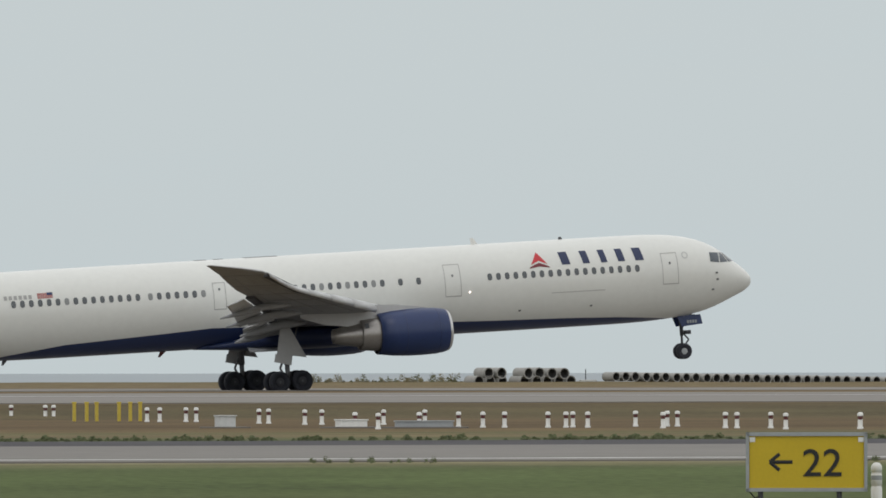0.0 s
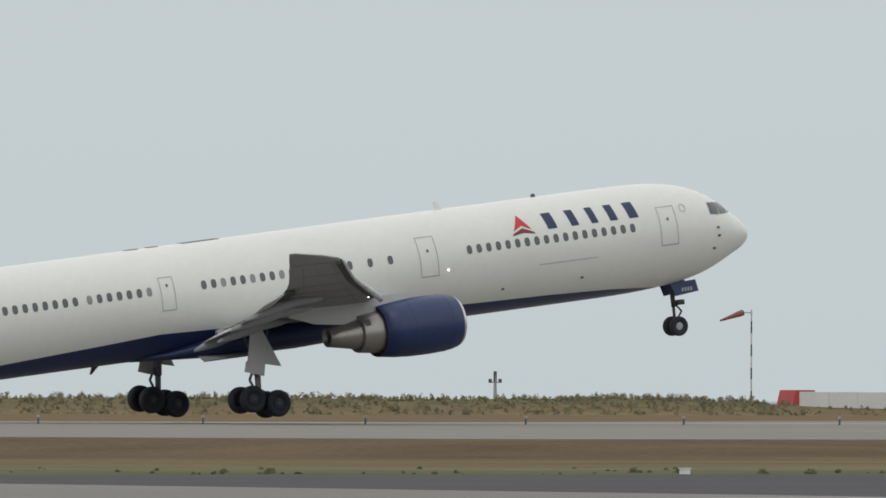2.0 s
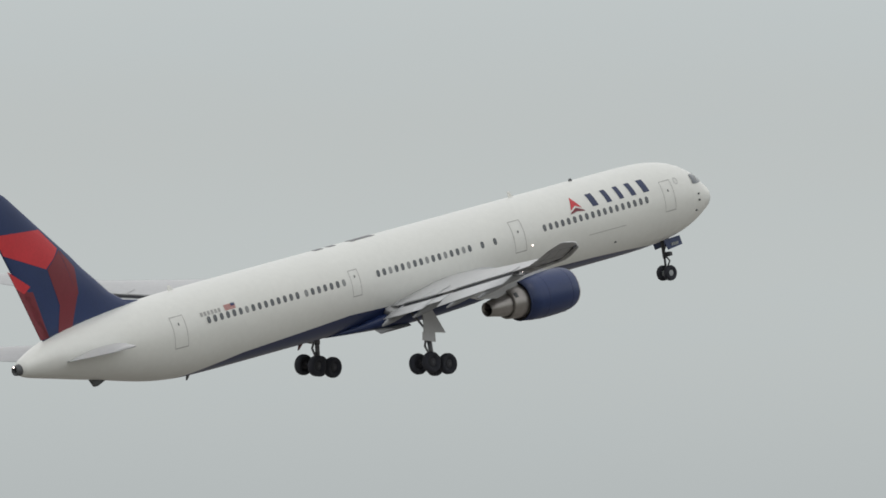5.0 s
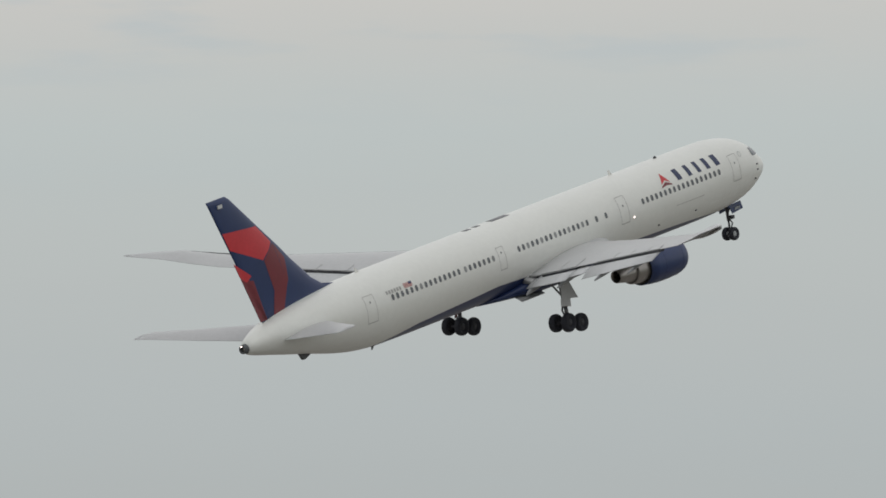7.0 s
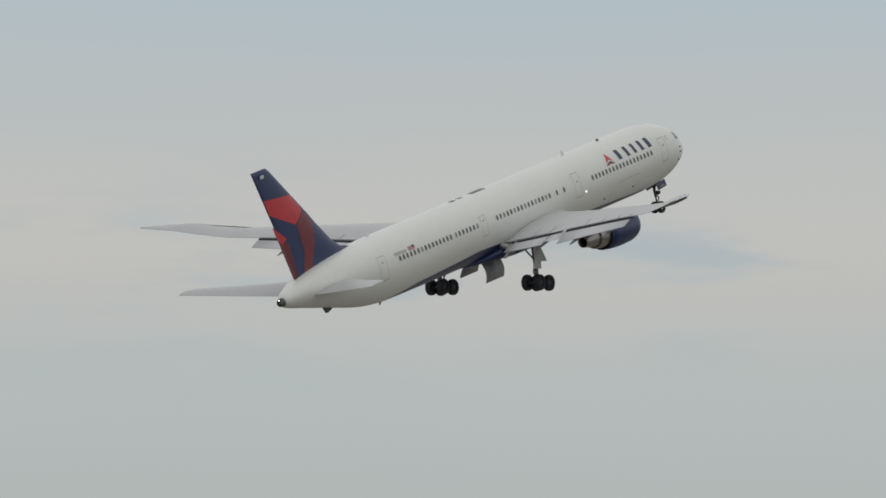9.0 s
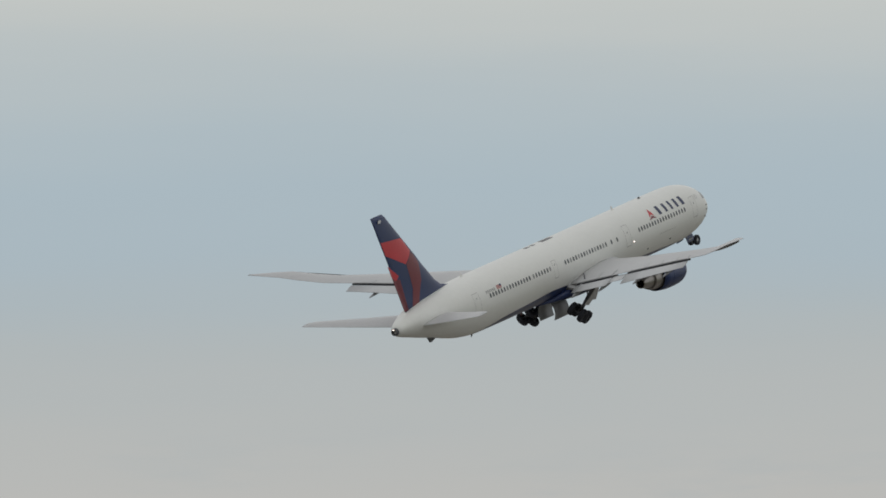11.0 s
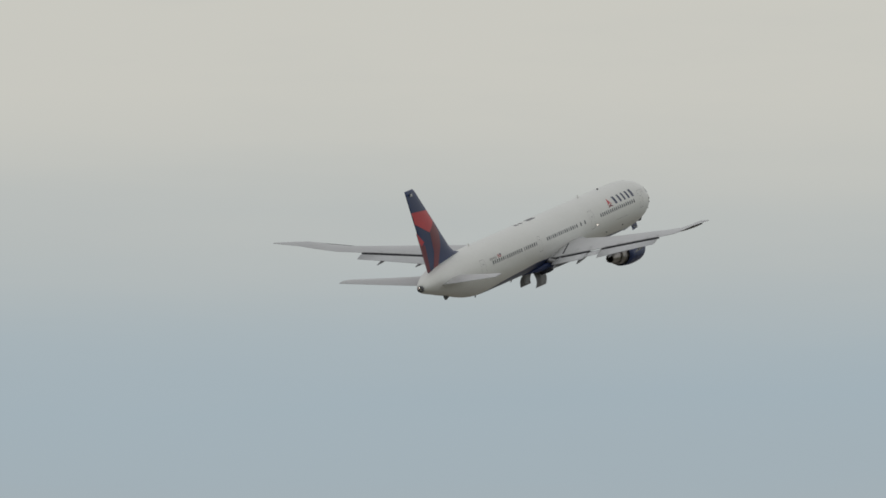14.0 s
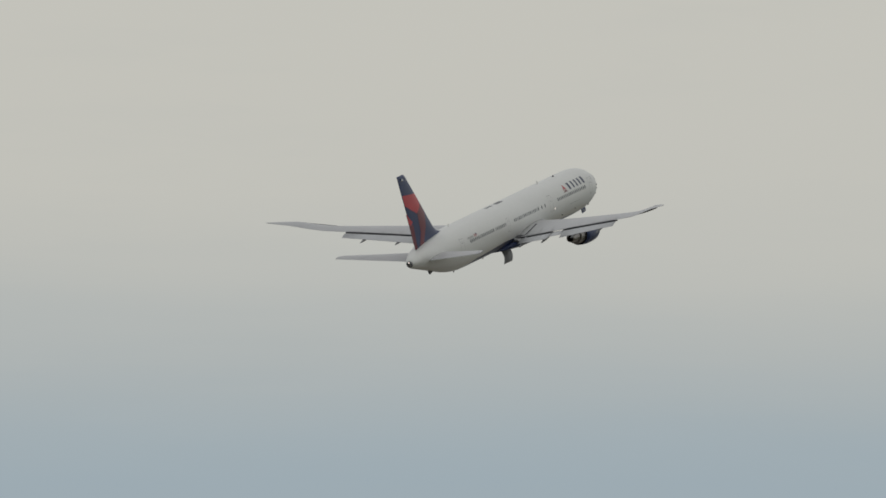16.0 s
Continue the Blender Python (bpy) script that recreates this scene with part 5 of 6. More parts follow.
hut(507.8, 511.3, 1.45, M_GREY, "small grey metal hut with flat roof", windows=((1.8, 2.6),))
hut(719.2, 724.8, 1.78, M_BROWN, "grey-brown rendered equipment cabin before the wall", "equipment_cabin", ribs=5, depth=1.2, y=FAR_Y - 3)
hut(731.5, 735.7, 2.0, M_RED, "bright red storage container at the wall's end", "red_container", ribs=3, roof=False, lean=-0.25)
hut(658.4, 660.4, 2.35, M_RED, "bright red cabin at the wall's end behind the bank", "red_cabin", roof=False, y=FAR_Y + 8, lean=0.6)

# steps at the hut
st = thing("hut_steps", 459.4, FAR_Y - 0.8, SHORE, "pale wooden steps leaning at the hut door", "steps")
for i in range(4):
    part("tread", box(B(), 0.25 * i, 0.25 * i + 0.32, 0, 0.6, 0.0, 0.2 + 0.2 * i), M_OFFWHITE, st)

# digger with a raised boom, and thin masts behind
dg = thing("excavator", 427.0, FAR_Y, SHORE, "yellow-green wheeled digger with raised boom and dark cab", "excavator")
part("chassis", box(B(), -1.2, 2.1, -0.8, 0.8, 0.45, 0.85, 0, 0.08), M_DGREY, dg, "dark chassis")
for x_ in (-0.6, 1.4):
    for y_ in (-0.95, 0.95):
        bm = B()
        lathe(bm, [(-0.2, 0.03), (-0.2, 0.4), (-0.14, 0.52), (0.14, 0.52), (0.2, 0.4), (0.2, 0.03)], "Y", 20, (x_, y_, 0.52))
        part("wheel", bm, M_TYRE, dg)
part("hood", box(B(), 0.9, 2.2, -0.75, 0.75, 0.85, 1.45, 0, 0.12), M_TARP, dg, "yellow-green engine hood")
part("cab", box(B(), -0.35, 0.85, -0.7, 0.7, 0.85, 1.98, 0.05, 0.06), M_GLASS, dg, "dark glazed cab")
for x_ in (-0.37, 0.25, 0.85):
    part("cab_pillar", box(B(), x_ - 0.05, x_ + 0.05, -0.74, -0.66, 0.85, 2.0, 0.05), M_TARP, dg)
part("cab_roof", box(B(), -0.5, 1.05, -0.78, 0.78, 2.0, 2.14, 0, 0.05), M_TARP, dg)
part("beacon", tube(B(), (0.5, 0, 2.14), (0.5, 0, 2.38), 0.12, 0.1), M_DGREY, dg)
part("boom", tube(tube(B(), (-0.9, 0, 0.9), (-1.45, 0, 1.5), 0.17, 0.15), (-1.45, 0, 1.5), (-0.95, 0, 3.2), 0.15, 0.09), M_TARP, dg, "raised yellow-green boom")
part("boom_ram", tube(B(), (-0.9, 0.15, 0.95), (-1.1, 0.15, 2.3), 0.06), M_GREY, dg)
part("boom_head", box(B(), -1.1, -0.7, -0.15, 0.15, 3.0, 3.25, 0.05, 0.05), M_DGREY, dg)
part("loader_bucket", box(B(), -2.6, -1.3, -0.9, 0.9, 0.08, 0.72, 0.35, 0.1), M_YELLOW, dg, "yellow front bucket")
part("loader_arm", tube(B(), (-1.6, -0.5, 0.5), (-0.5, -0.5, 0.95), 0.1), M_YELLOW, dg)
for x_, h_ in ((423.2, 3.2), (429.3, 3.25), (432.6, 2.9), (437.75, 2.85), (448.5, 3.6)):
    b = thing("thin_mast", x_, FAR_Y + 3.5, SHORE - 0.1, "thin dark mast rising behind the site", "mast", "thin masts")
    part("shaft", tube(B(), (0, 0, 0), (0, 0, h_), 0.055, 0.04, 8), M_DGREY, b)
    part("head", box(B(), -0.12, 0.12, -0.1, 0.1, h_ - 0.32 if h_ < 3 else h_ - 0.1, h_ + 0.05, 0, 0.03), M_DGREY, b)
for i, (x_, w_, h_, m_, nm) in enumerate(((424.6, 0.9, 0.62, M_YELLOW, "crate"), (425.2, 0.5, 0.45, M_BROWN, "crate"), (429.9, 0.7, 1.55, M_BROWN, "machine_crate"), (430.0, 0.5, 0.8, M_DGREY, "crate"), (432.6, 1.5, 0.5, M_YELLOW, "machine_crate"), (433.6, 0.6, 0.7, M_YELLOW, "crate"), (446.8, 1.7, 0.35, M_DGREY, "pallet_stack"))):
    b = thing(nm, x_, FAR_Y - 2.6, SHORE, "dark stack of pallets" if nm == "pallet_stack" else ("yellow site crate before the machines" if m_ == M_YELLOW else "weathered site crate before the machines"), "crate", "site crates")
    part("body", box(B(), -w_ / 2, w_ / 2, -0.4, 0.4, 0.06, h_, 0.08 * (i % 2), 0.06), m_, b)
    part("skid", box(B(), -w_ / 2 + 0.05, w_ / 2 - 0.05, -0.35, 0.35, 0, 0.06), M_DGREY, b)


# covered heaps: uneven mounds
def heap(name, x0, x1, h, m, label, seed, ridge=((-1, 1), (1, 1)), square=8):
    b = thing(name, (x0 + x1) / 2, FAR_Y, SHORE, label, "heap")
    w_ = (x1 - x0) / 2
    nx, ny = 48, 16
    bm_ = B()
    g = [[None] * (ny + 1) for _ in range(nx + 1)]
    for i in range(nx + 1):
        for j in range(ny + 1):
            u, v = 2 * i / nx - 1, 2 * j / ny - 1
            e_ = max(0.0, 1 - abs(u) ** square) * max(0.0, 1 - abs(v) ** square) * float(np.interp(u, [q[0] for q in ridge], [q[1] for q in ridge]))
            z = h * e_ * (0.88 + 0.12 * noise.noise((u * 3 + seed, v * 2, seed)) + 0.08 * noise.noise((u * 11, v * 7, seed)))
            g[i][j] = bm_.verts.new((u * w_, v * 1.6, z))
    for i in range(nx):
        for j in range(ny):
            bm_.faces.new((g[i][j], g[i + 1][j], g[i + 1][j + 1], g[i][j + 1]))
    part("cover", bm_, m, b, "", True)
    return b


h1 = heap("tarp_covered_stack", 430.4, 437.0, 1.95, M_TARP, "boxy stack covered by yellow-green tarpaulin", 1.3, ((-1, 0.97), (-0.2, 0.98), (0.0, 1.05), (1, 1.1)), 30)
for z_ in (0.55, 1.1):
    part("strap", box(B(), -3.0, 3.0, -1.66, -1.56, z_, z_ + 0.05), M_BROWN, h1)
for k in range(7):
    part("seam", box(B(), -2.8 + 0.93 * k, -2.76 + 0.93 * k, -1.655, -1.56, 0.2, 1.6), M_BROWN, h1)
heap("netted_heap", 436.7, 444.5, 1.75, M_NET, "dark lumpy heap covered by green netting", 4.7, ((-1, 0.82), (-0.5, 0.85), (-0.35, 1.0), (-0.2, 1.18), (0.0, 1.16), (0.1, 1.02), (0.45, 1.0), (0.55, 0.88), (1, 0.86)), 16)
light_ = thing("white_sack", 435.9, FAR_Y - 2.6, SHORE, "white bulk sack before the heaps", "sack")
part("bag", box(B(), -0.6, 0.6, -0.4, 0.4, 0.0, 0.75, 0, 0.15), M_WHITE, light_)

# striped boards, leaning
def board(x, w_, h, lean, m, label, y=FAR_Y):
    b = thing("hoarding_panel", x, y, SHORE, label, "panel", "slanted hoarding panels")
    part("board", box(B(), 0, w_, 0, 0.12, 0, h, lean, 0.01), m, b)
    part("rail", box(B(), lean * 0.86 + 0.02, w_ + lean * 0.86 - 0.02, -0.03, 0.0, h * 0.86, h * 0.92), m, b)
    part("brace", tube(B(), (w_ / 2, 1.0, 0), (w_ / 2 + lean * 0.8, 0.12, h * 0.8), 0.05), M_DGREY, b)


RW, RR, TT = ("pale slanted hoarding panel", M_PALEGREY), ("faded red slanted hoarding panel", M_BRICKRED), ("faded green slanted hoarding panel", M_TEAL)
for x, w_, h_, (lb, m) in ((466.4, 1.25, 1.0, RR), (467.95, 1.2, 1.0, RR), (469.3, 1.6, 1.0, RW), (471.05, 1.2, 1.0, RR), (472.35, 1.9, 1.0, RW), (474.45, 1.75, 1.58, TT), (476.3, 1.15, 1.58, RW)):
    board(x, w_, h_, 0.42 * h_, m, lb)
for x, w_, (lb, m) in ((485.9, 0.9, RR), (486.9, 0.6, RW), (487.7, 1.3, RR), (489.2, 0.7, RW)):
    board(x, w_, 0.95, -0.55 if x < 488 else 0.5, m, lb)
X = 516.6
for w_, (lb, m) in ((1.8, RR), (1.0, RW), (1.9, RR), (1.1, TT), (1.0, RW), (2.0, RR), (1.1, RW), (1.6, TT), (1.0, RW), (2.1, TT), (1.1, RW), (1.5, ("grey slanted hoarding panel", M_GREY)), (1.2, RW), (1.3, TT), (1.3, RW), (1.7, TT), (0.9, RW), (1.6, TT)):
    board(X, w_, 2.3, -1.15, m, lb)
    X += w_ + 0.02

# toilet, barriers, car, round sign, low fence
tl = thing("portable_toilet", 495.2, FAR_Y, SHORE, "blue portable toilet with white roof", "toilet")
part("cabin", box(B(), -0.65, 0.65, 0, 1.2, 0.05, 1.0, 0, 0.03), M_BLUE, tl)
part("roof", box(B(), -0.68, 0.68, -0.04, 1.24, 1.0, 1.12, 0, 0.04), M_OFFWHITE, tl, "white roof")
part("door", box(B(), -0.45, 0.45, -0.03, -0.002, 0.12, 0.92), M_BLUE, tl)
for i in range(6):
    b = thing("road_barrier", 496.8 + 1.75 * i, FAR_Y - 0.5, SHORE, "red plastic road barrier" if i in (1, 3) else "white plastic road barrier", "barrier", "row of road barriers")
    bm = B()
    loft(bm, [[(0, -0.25, 0), (1.65, -0.25, 0), (1.65, 0.25, 0), (0, 0.25, 0)], [(0, -0.2, 0.2), (1.65, -0.2, 0.2), (1.65, 0.2, 0.2), (0, 0.2, 0.2)], [(0, -0.09, 0.45), (1.65, -0.09, 0.45), (1.65, 0.09, 0.45), (0, 0.09, 0.45)]])
    part("body", bm, M_RED if i in (1, 3) else M_WHITE, b)
    part("cap", box(B(), 0.05, 1.6, -0.06, 0.06, 0.45, 0.48), M_RED if i in (1, 3) else M_WHITE, b)
rs = thing("round_sign", 474.5, FAR_Y - 1, SHORE, "small round dark red sign on a post", "sign")
part("post", tube(B(), (0, 0, 0), (0, 0, 1.7), 0.04), M_DGREY, rs)
part("disc", tube(B(), (0, -0.06, 1.65), (0, -0.02, 1.65), 0.21, 0.21, 20), M_BAND, rs, "dark red disc")


def car(x, y, z, label):
    c = thing("parked_car", x, y, z, label, "car")
    bm_ = B()
    rr = []
    for px, zb, zt, w_ in ((-2.1, 0.45, 0.75, 0.75), (-2.0, 0.32, 0.95, 0.84), (-1.0, 0.28, 1.0, 0.88), (0.6, 0.28, 1.0, 0.88), (1.6, 0.28, 0.92, 0.86), (2.05, 0.34, 0.8, 0.8), (2.12, 0.45, 0.68, 0.7)):
        rr.append([Vector((px, s * w_, zz)) for s, zz in ((-1, zb), (1, zb), (1, (zb + zt) / 2 + 0.1), (0.92, zt), (-0.92, zt), (-1, (zb + zt) / 2 + 0.1))])
    loft(bm_, rr)
    body = part("body", bm_, M_WHITE, c, "", True)
    bm_ = B()
    rr = []
    for px, zt, w_ in ((-2.0, 0.98, 0.74), (-1.6, 1.42, 0.66), (0.1, 1.48, 0.66), (0.95, 1.0, 0.72)):
        rr.append([Vector((px, s * (w_ if k == 0 else w_ - 0.08), zz)) for s, zz, k in ((-1, 0.95, 0), (1, 0.95, 0), (1, zt, 1), (-1, zt, 1))])
    loft(bm_, rr)
    part("glasshouse", bm_, M_GLASS, c, "dark windows", True)
    part("roof", box(B(), -1.55, 0.1, -0.6, 0.6, 1.45, 1.53, 0, 0.03), M_WHITE, c)
    for px in (-1.3, 1.35):
        for py in (-0.8, 0.8):
            bm_ = B()
            lathe(bm_, [(-0.1, 0.02), (-0.1, 0.3), (-0.06, 0.33), (0.06, 0.33), (0.1, 0.3), (0.1, 0.02)], "Y", 18, (px, py, 0.33))
            part("wheel", bm_, M_TYRE, c)
    part("headlight", box(B(), 2.02, 2.1, -0.7, -0.4, 0.62, 0.76), M_OFFWHITE, c)
    part("tail_light", box(B(), -2.1, -2.03, -0.78, -0.6, 0.7, 0.9), M_RED, c)
    return c


car(513.0, FAR_Y - 1.5, SHORE - 0.25, "white parked estate car beside the grey hut")
for i in range(9):
    b = thing("low_fence", 543.3 + 0.62 * i, FAR_Y - 1, SHORE, "weathered brown low fence panel", "fence", "low fence panels")
    for k in range(3):
        part("slat", box(B(), 0.2 * k, 0.2 * k + 0.16, 0, 0.04, 0.0, 1.05 + 0.04 * (k % 2)), M_BROWN, b)
wb = thing("white_cabinet", 549.0, FAR_Y - 1.2, SHORE, "small white cabinet by the bank", "cabinet")
part("body", box(B(), -0.7, 0.7, 0, 0.6, 0, 0.62, 0, 0.03), M_OFFWHITE, wb)
part("lid", box(B(), -0.75, 0.75, -0.05, 0.65, 0.62, 0.68), M_WHITE, wb)

# tower with instruments, windsock
tw = thing("instrument_mast", 627.0, FAR_Y + 6, base_z(622.6, 1006), "grey instrument mast with short cross arms", "mast")
part("pole", tube(B(), (0, 0, 0), (0, 0, 2.3), 0.16, 0.1), M_GREY, tw)
part("cross_arm", tube(B(), (-0.6, 0, 1.45), (0.6, 0, 1.45), 0.05), M_GREY, tw)
for x in (-0.5, 0.0, 0.5):
    part("sensor", box(B(), x - 0.12, x + 0.12, -0.1, 0.1, 1.42, 1.75 if x else 2.4, 0, 0.03), M_DGREY, tw)
ws = thing("windsock", 651.8, FAR_Y + 4, base_z(651.8, 1004), "faded red windsock on a tall banded mast", "windsock")
for k in range(8):
    part("mast_band", tube(B(), (0, 0, 1.0 * k), (0, 0, 1.0 * (k + 1)), 0.075, 0.07), M_OFFWHITE if k % 2 else M_DGREY, ws)
bm = B()
lathe(bm, [(0, 0.27), (-0.5, 0.25), (-1.3, 0.17), (-2.4, 0.08)], "X", 14, (-0.9, 0, 7.75))
bmesh.ops.rotate(bm, verts=bm.verts, cent=(-0.9, 0, 7.75), matrix=Matrix.Rotation(radians(-17), 3, "Y"))
part("sock", bm, M_BRICKRED, ws, "faded wind sleeve")
part("sock_arm", tube(B(), (0, 0, 7.75), (-0.95, 0, 7.75), 0.03), M_DGREY, ws)

# long pale wall built of panels, with leaning posts
wall = tagged(new("boundary_wall"), "long pale grey concrete panel wall beyond the runway", "wall", kind="structure")
for i in range(26):
    x = 654.3 + 2.95 * i
    o = part("wall_panel", box(B(), x, x + 2.93, FAR_Y, FAR_Y + 0.2, SHORE - 0.05, 1.62 - 0.008 * i, 0, 0.02), M_WALL, wall)
for x, h, lean in ((681.1, 2.7, 0.02), (697.0, 2.6, 0.55), (701.3, 1.5, 0.35), (706.0, 1.6, 0.3), (711.0, 2.9, 0.15), (716.3, 2.6, 0.05), (686.3, 1.0, 0.0), (692.5, 0.9, 0.0)):
    b = thing("fence_post", x, FAR_Y - 1.2, SHORE, "dark leaning fence post before the wall", "post", "leaning posts")
    part("post", tube(B(), (0, 0, 0), (lean, 0, h), 0.09, 0.07), M_DGREY, b)
    part("foot", box(B(), -0.2, 0.2, -0.15, 0.15, 0, 0.15, 0, 0.03), M_CEMENT, b)

# helicopter parked behind the wall
hc = thing("helicopter", 714.4, FAR_Y + 7, SHORE + 0.1, "small white helicopter with dark rotor parked behind the wall", "helicopter")
bm = B()
loft(bm, [[Vector((x, r * 0.8 * math.cos(k * math.tau / 16), zc + r * math.sin(k * math.tau / 16))) for k in range(16)] for x, r, zc in ((-1.6, 0.1, 1.5), (-1.3, 0.55, 1.5), (-0.6, 0.85, 1.6), (0.6, 0.9, 1.65), (1.4, 0.6, 1.8), (2.6, 0.25, 2.0), (5.0, 0.14, 2.2))])
part("cabin", bm, M_WHITE, hc, "white cabin and tail boom", True)
part("canopy", box(B(), -1.35, -0.3, -0.6, 0.6, 1.5, 2.2, 0.25, 0.2), M_GLASS, hc, "dark canopy")
part("engine_cowl", box(B(), -0.5, 1.2, -0.45, 0.45, 2.35, 2.95, 0, 0.15), M_WHITE, hc)
part("rotor_mast", tube(B(), (0.1, 0, 2.9), (0.1, 0, 3.75), 0.1, 0.08), M_DGREY, hc)
for k in range(4):
    a_ = 0.35 + k * math.pi / 2
    part("rotor_blade", tube(B(), (0.1, 0, 3.72), (0.1 + 4.1 * math.cos(a_), 4.1 * math.sin(a_), 3.58), 0.045, 0.03, 6), M_DGREY, hc, "dark rotor blade")
part("rotor_head", box(B(), -0.45, 0.65, -0.3, 0.3, 3.5, 3.75, 0, 0.06), M_DGREY, hc)
part("tail_fin", box(B(), 1.0, 1.25, -0.06, 0.06, 2.6, 4.3, 0.1), M_DGREY, hc, "dark upright fin")
for s in (-0.8, 0.8):
    part("skid", tube(tube(B(), (-1.3, s, 0.05), (1.3, s, 0.05), 0.05), (0.2, s, 0.05), (0.2, s * 0.6, 0.9), 0.04), M_DGREY, hc)


EAST = SHORE + 0.18


# banded lamp masts along the shore road
def lamp_mast(x):
    z = EAST
    b = thing("lamp_mast", x * 0.9857, FAR_Y - 14, z, "red and white banded mast with a lamp arm", "mast", "row of banded masts")
    for k in range(6):
        part("mast_band", tube(B(), (0, 0, 1.1 * k), (0, 0, 1.1 * (k + 1)), 0.11 - 0.008 * k, 0.10 - 0.008 * k), M_RED if k == 0 else (M_OFFWHITE if k in (1, 3, 5) else M_MASTGREY), b)
    part("arm", tube(B(), (0, 0, 6.25), (-0.75, 0, 6.1), 0.05), M_DGREY, b)
    part("lamp_head", box(B(), -0.85, -0.1, -0.18, 0.18, 6.02, 6.22, 0, 0.05), M_DGREY, b, "dark lamp head")
    part("top_light", tube(B(), (0, 0, 6.55), (0, 0, 6.85), 0.11, 0.08), M_BRICKRED, b)
    part("cabinet", box(B(), -0.45, 0.35, -0.35, 0.35, 0, 0.75, 0, 0.04), M_RED, b, "red cabinet at the foot")
    return b


first = lamp_mast(751.1)
for x in (781.7, 812.2, 843.0, 872.0, 901.5, 930.0, 958.4, 986.0):
    copy_thing(first, pose(x * 0.9857, FAR_Y - 14, EAST))


# open shelters
def shelter(x0, w_=9.7):
    b = thing("open_shelter", x0 * 0.988, FAR_Y - 12, EAST, "open grey steel shelter with arched and flat roofs", "shelter", "open shelters")
    for x in (0.15, 2.2, 3.3, 4.05, 6.2, w_ - 0.2):
        part("column", box(B(), x - 0.15, x + 0.15, 0, 0.3, 0, 3.2), M_GREY, b, "grey steel column")
    bm_ = B()
    rr = []
    for k in range(11):
        f_ = k / 10
        x, z = -0.3 + 3.9 * f_, 3.12 + 0.5 * math.sin(math.pi * f_)
        rr.append([(x, -0.5, z), (x, 2.6, z), (x, 2.6, z + 0.1), (x, -0.5, z + 0.1)])
    loft(bm_, rr)
    part("arched_roof", bm_, M_DGREY, b, "dark arched roof")
    part("flat_roof", box(B(), 3.3, w_ + 0.15, -0.4, 2.6, 3.2, 3.32), M_GREY, b, "grey flat roof")
    part("gable", box(B(), 0.0, 3.3, 0.05, 0.15, 2.65, 3.18), M_DGREY, b)
    part("truss", box(B(), 3.3, 6.2, 0.05, 0.15, 2.65, 3.18), M_STRUTD, b, "dark truss under the roof")
    part("back_beam", box(B(), 0.0, w_, 2.2, 2.4, 2.7, 2.9), M_GREY, b)
    for k in range(8):
        x = 6.5 + 0.36 * k
        part("louvre", box(B(), x, x + 0.2, 0.0, 0.06, 2.72, 3.15), M_OFFWHITE if k % 2 else M_GREY, b)
    part("bench", box(B(), 2.4, 3.2, 0.5, 1.0, 0, 0.95, 0, 0.03), M_OFFWHITE, b)


shelter(821.4)
shelter(909.0)


# low white rails
def rail(x, w_=4.4):
    b = thing("low_rail", x * 0.984, FAR_Y - 16, EAST, "low white tubular guard rail", "rail", "guard rails")
    for px in (0.05, w_ / 2, w_ - 0.05):
        part("post", tube(B(), (px, 0, 0), (px, 0, 0.62), 0.035), M_OFFWHITE, b)
    for z in (0.3, 0.62):
        part("bar", tube(B(), (0, 0, z), (w_, 0, z), 0.03), M_OFFWHITE, b)
    return b


first = rail(747.0)
for x in (755.2, 764.6, 778.2, 787.0, 795.0, 808.0, 814.5, 835.0, 842.6, 853.0, 866.0, 873.0, 888.0, 897.0, 925.0, 935.0, 952.0):
    copy_thing(first, pose(x * 0.984, FAR_Y - 16, EAST))
for x, h, m in ((740.2, 2.2, M_BRICKRED), (806.0, 1.9, M_BRICKRED), (762.5, 0.7, M_BRICKRED), (779.9, 0.9, M_DGREY)):
    b = thing("hydrant_post", x, FAR_Y - 2 if h < 1 else FAR_Y + 5, EAST if h < 1 else base_z(x, 1005), "short dark red post with a box head", "post")
    part("post", tube(B(), (0, 0, 0), (0, 0, h), 0.1, 0.09), m, b)
    part("head", box(B(), -0.2, 0.2, -0.15, 0.15, h - 0.35, h + 0.1, 0, 0.04), M_DGREY, b)

# a bird far off
bird = tagged(new("bird"), "small dark bird gliding against the cloud", "bird")
bm = B()
loft(bm, [[Vector((x, r * math.cos(k * math.tau / 8), r * math.sin(k * math.tau / 8))) for k in range(8)] for x, r in ((-0.22, 0.01), (-0.1, 0.05), (0.05, 0.065), (0.16, 0.03), (0.2, 0.005))])
bmesh.ops.scale(bm, verts=bm.verts, vec=(1.7, 1.7, 1.7))
part("body", bm, M_DGREY, bird)
for s in (-1, 1):
    bm = B()
    loft(bm, [[(0.07, s * 0.04, 0.02), (-0.07, s * 0.04, 0.02), (-0.07, s * 0.04, 0.035), (0.07, s * 0.04, 0.035)], [(0.03, s * 0.22, 0.10), (-0.07, s * 0.22, 0.10), (-0.07, s * 0.22, 0.11), (0.03, s * 0.22, 0.11)],
              [(-0.05, s * 0.42, 0.06), (-0.09, s * 0.42, 0.06), (-0.09, s * 0.42, 0.065), (-0.05, s * 0.42, 0.065)]])
    bmesh.ops.scale(bm, verts=bm.verts, vec=(1.7, 1.7, 1.7))
    part("feathered_wing", bm, M_DGREY, bird)

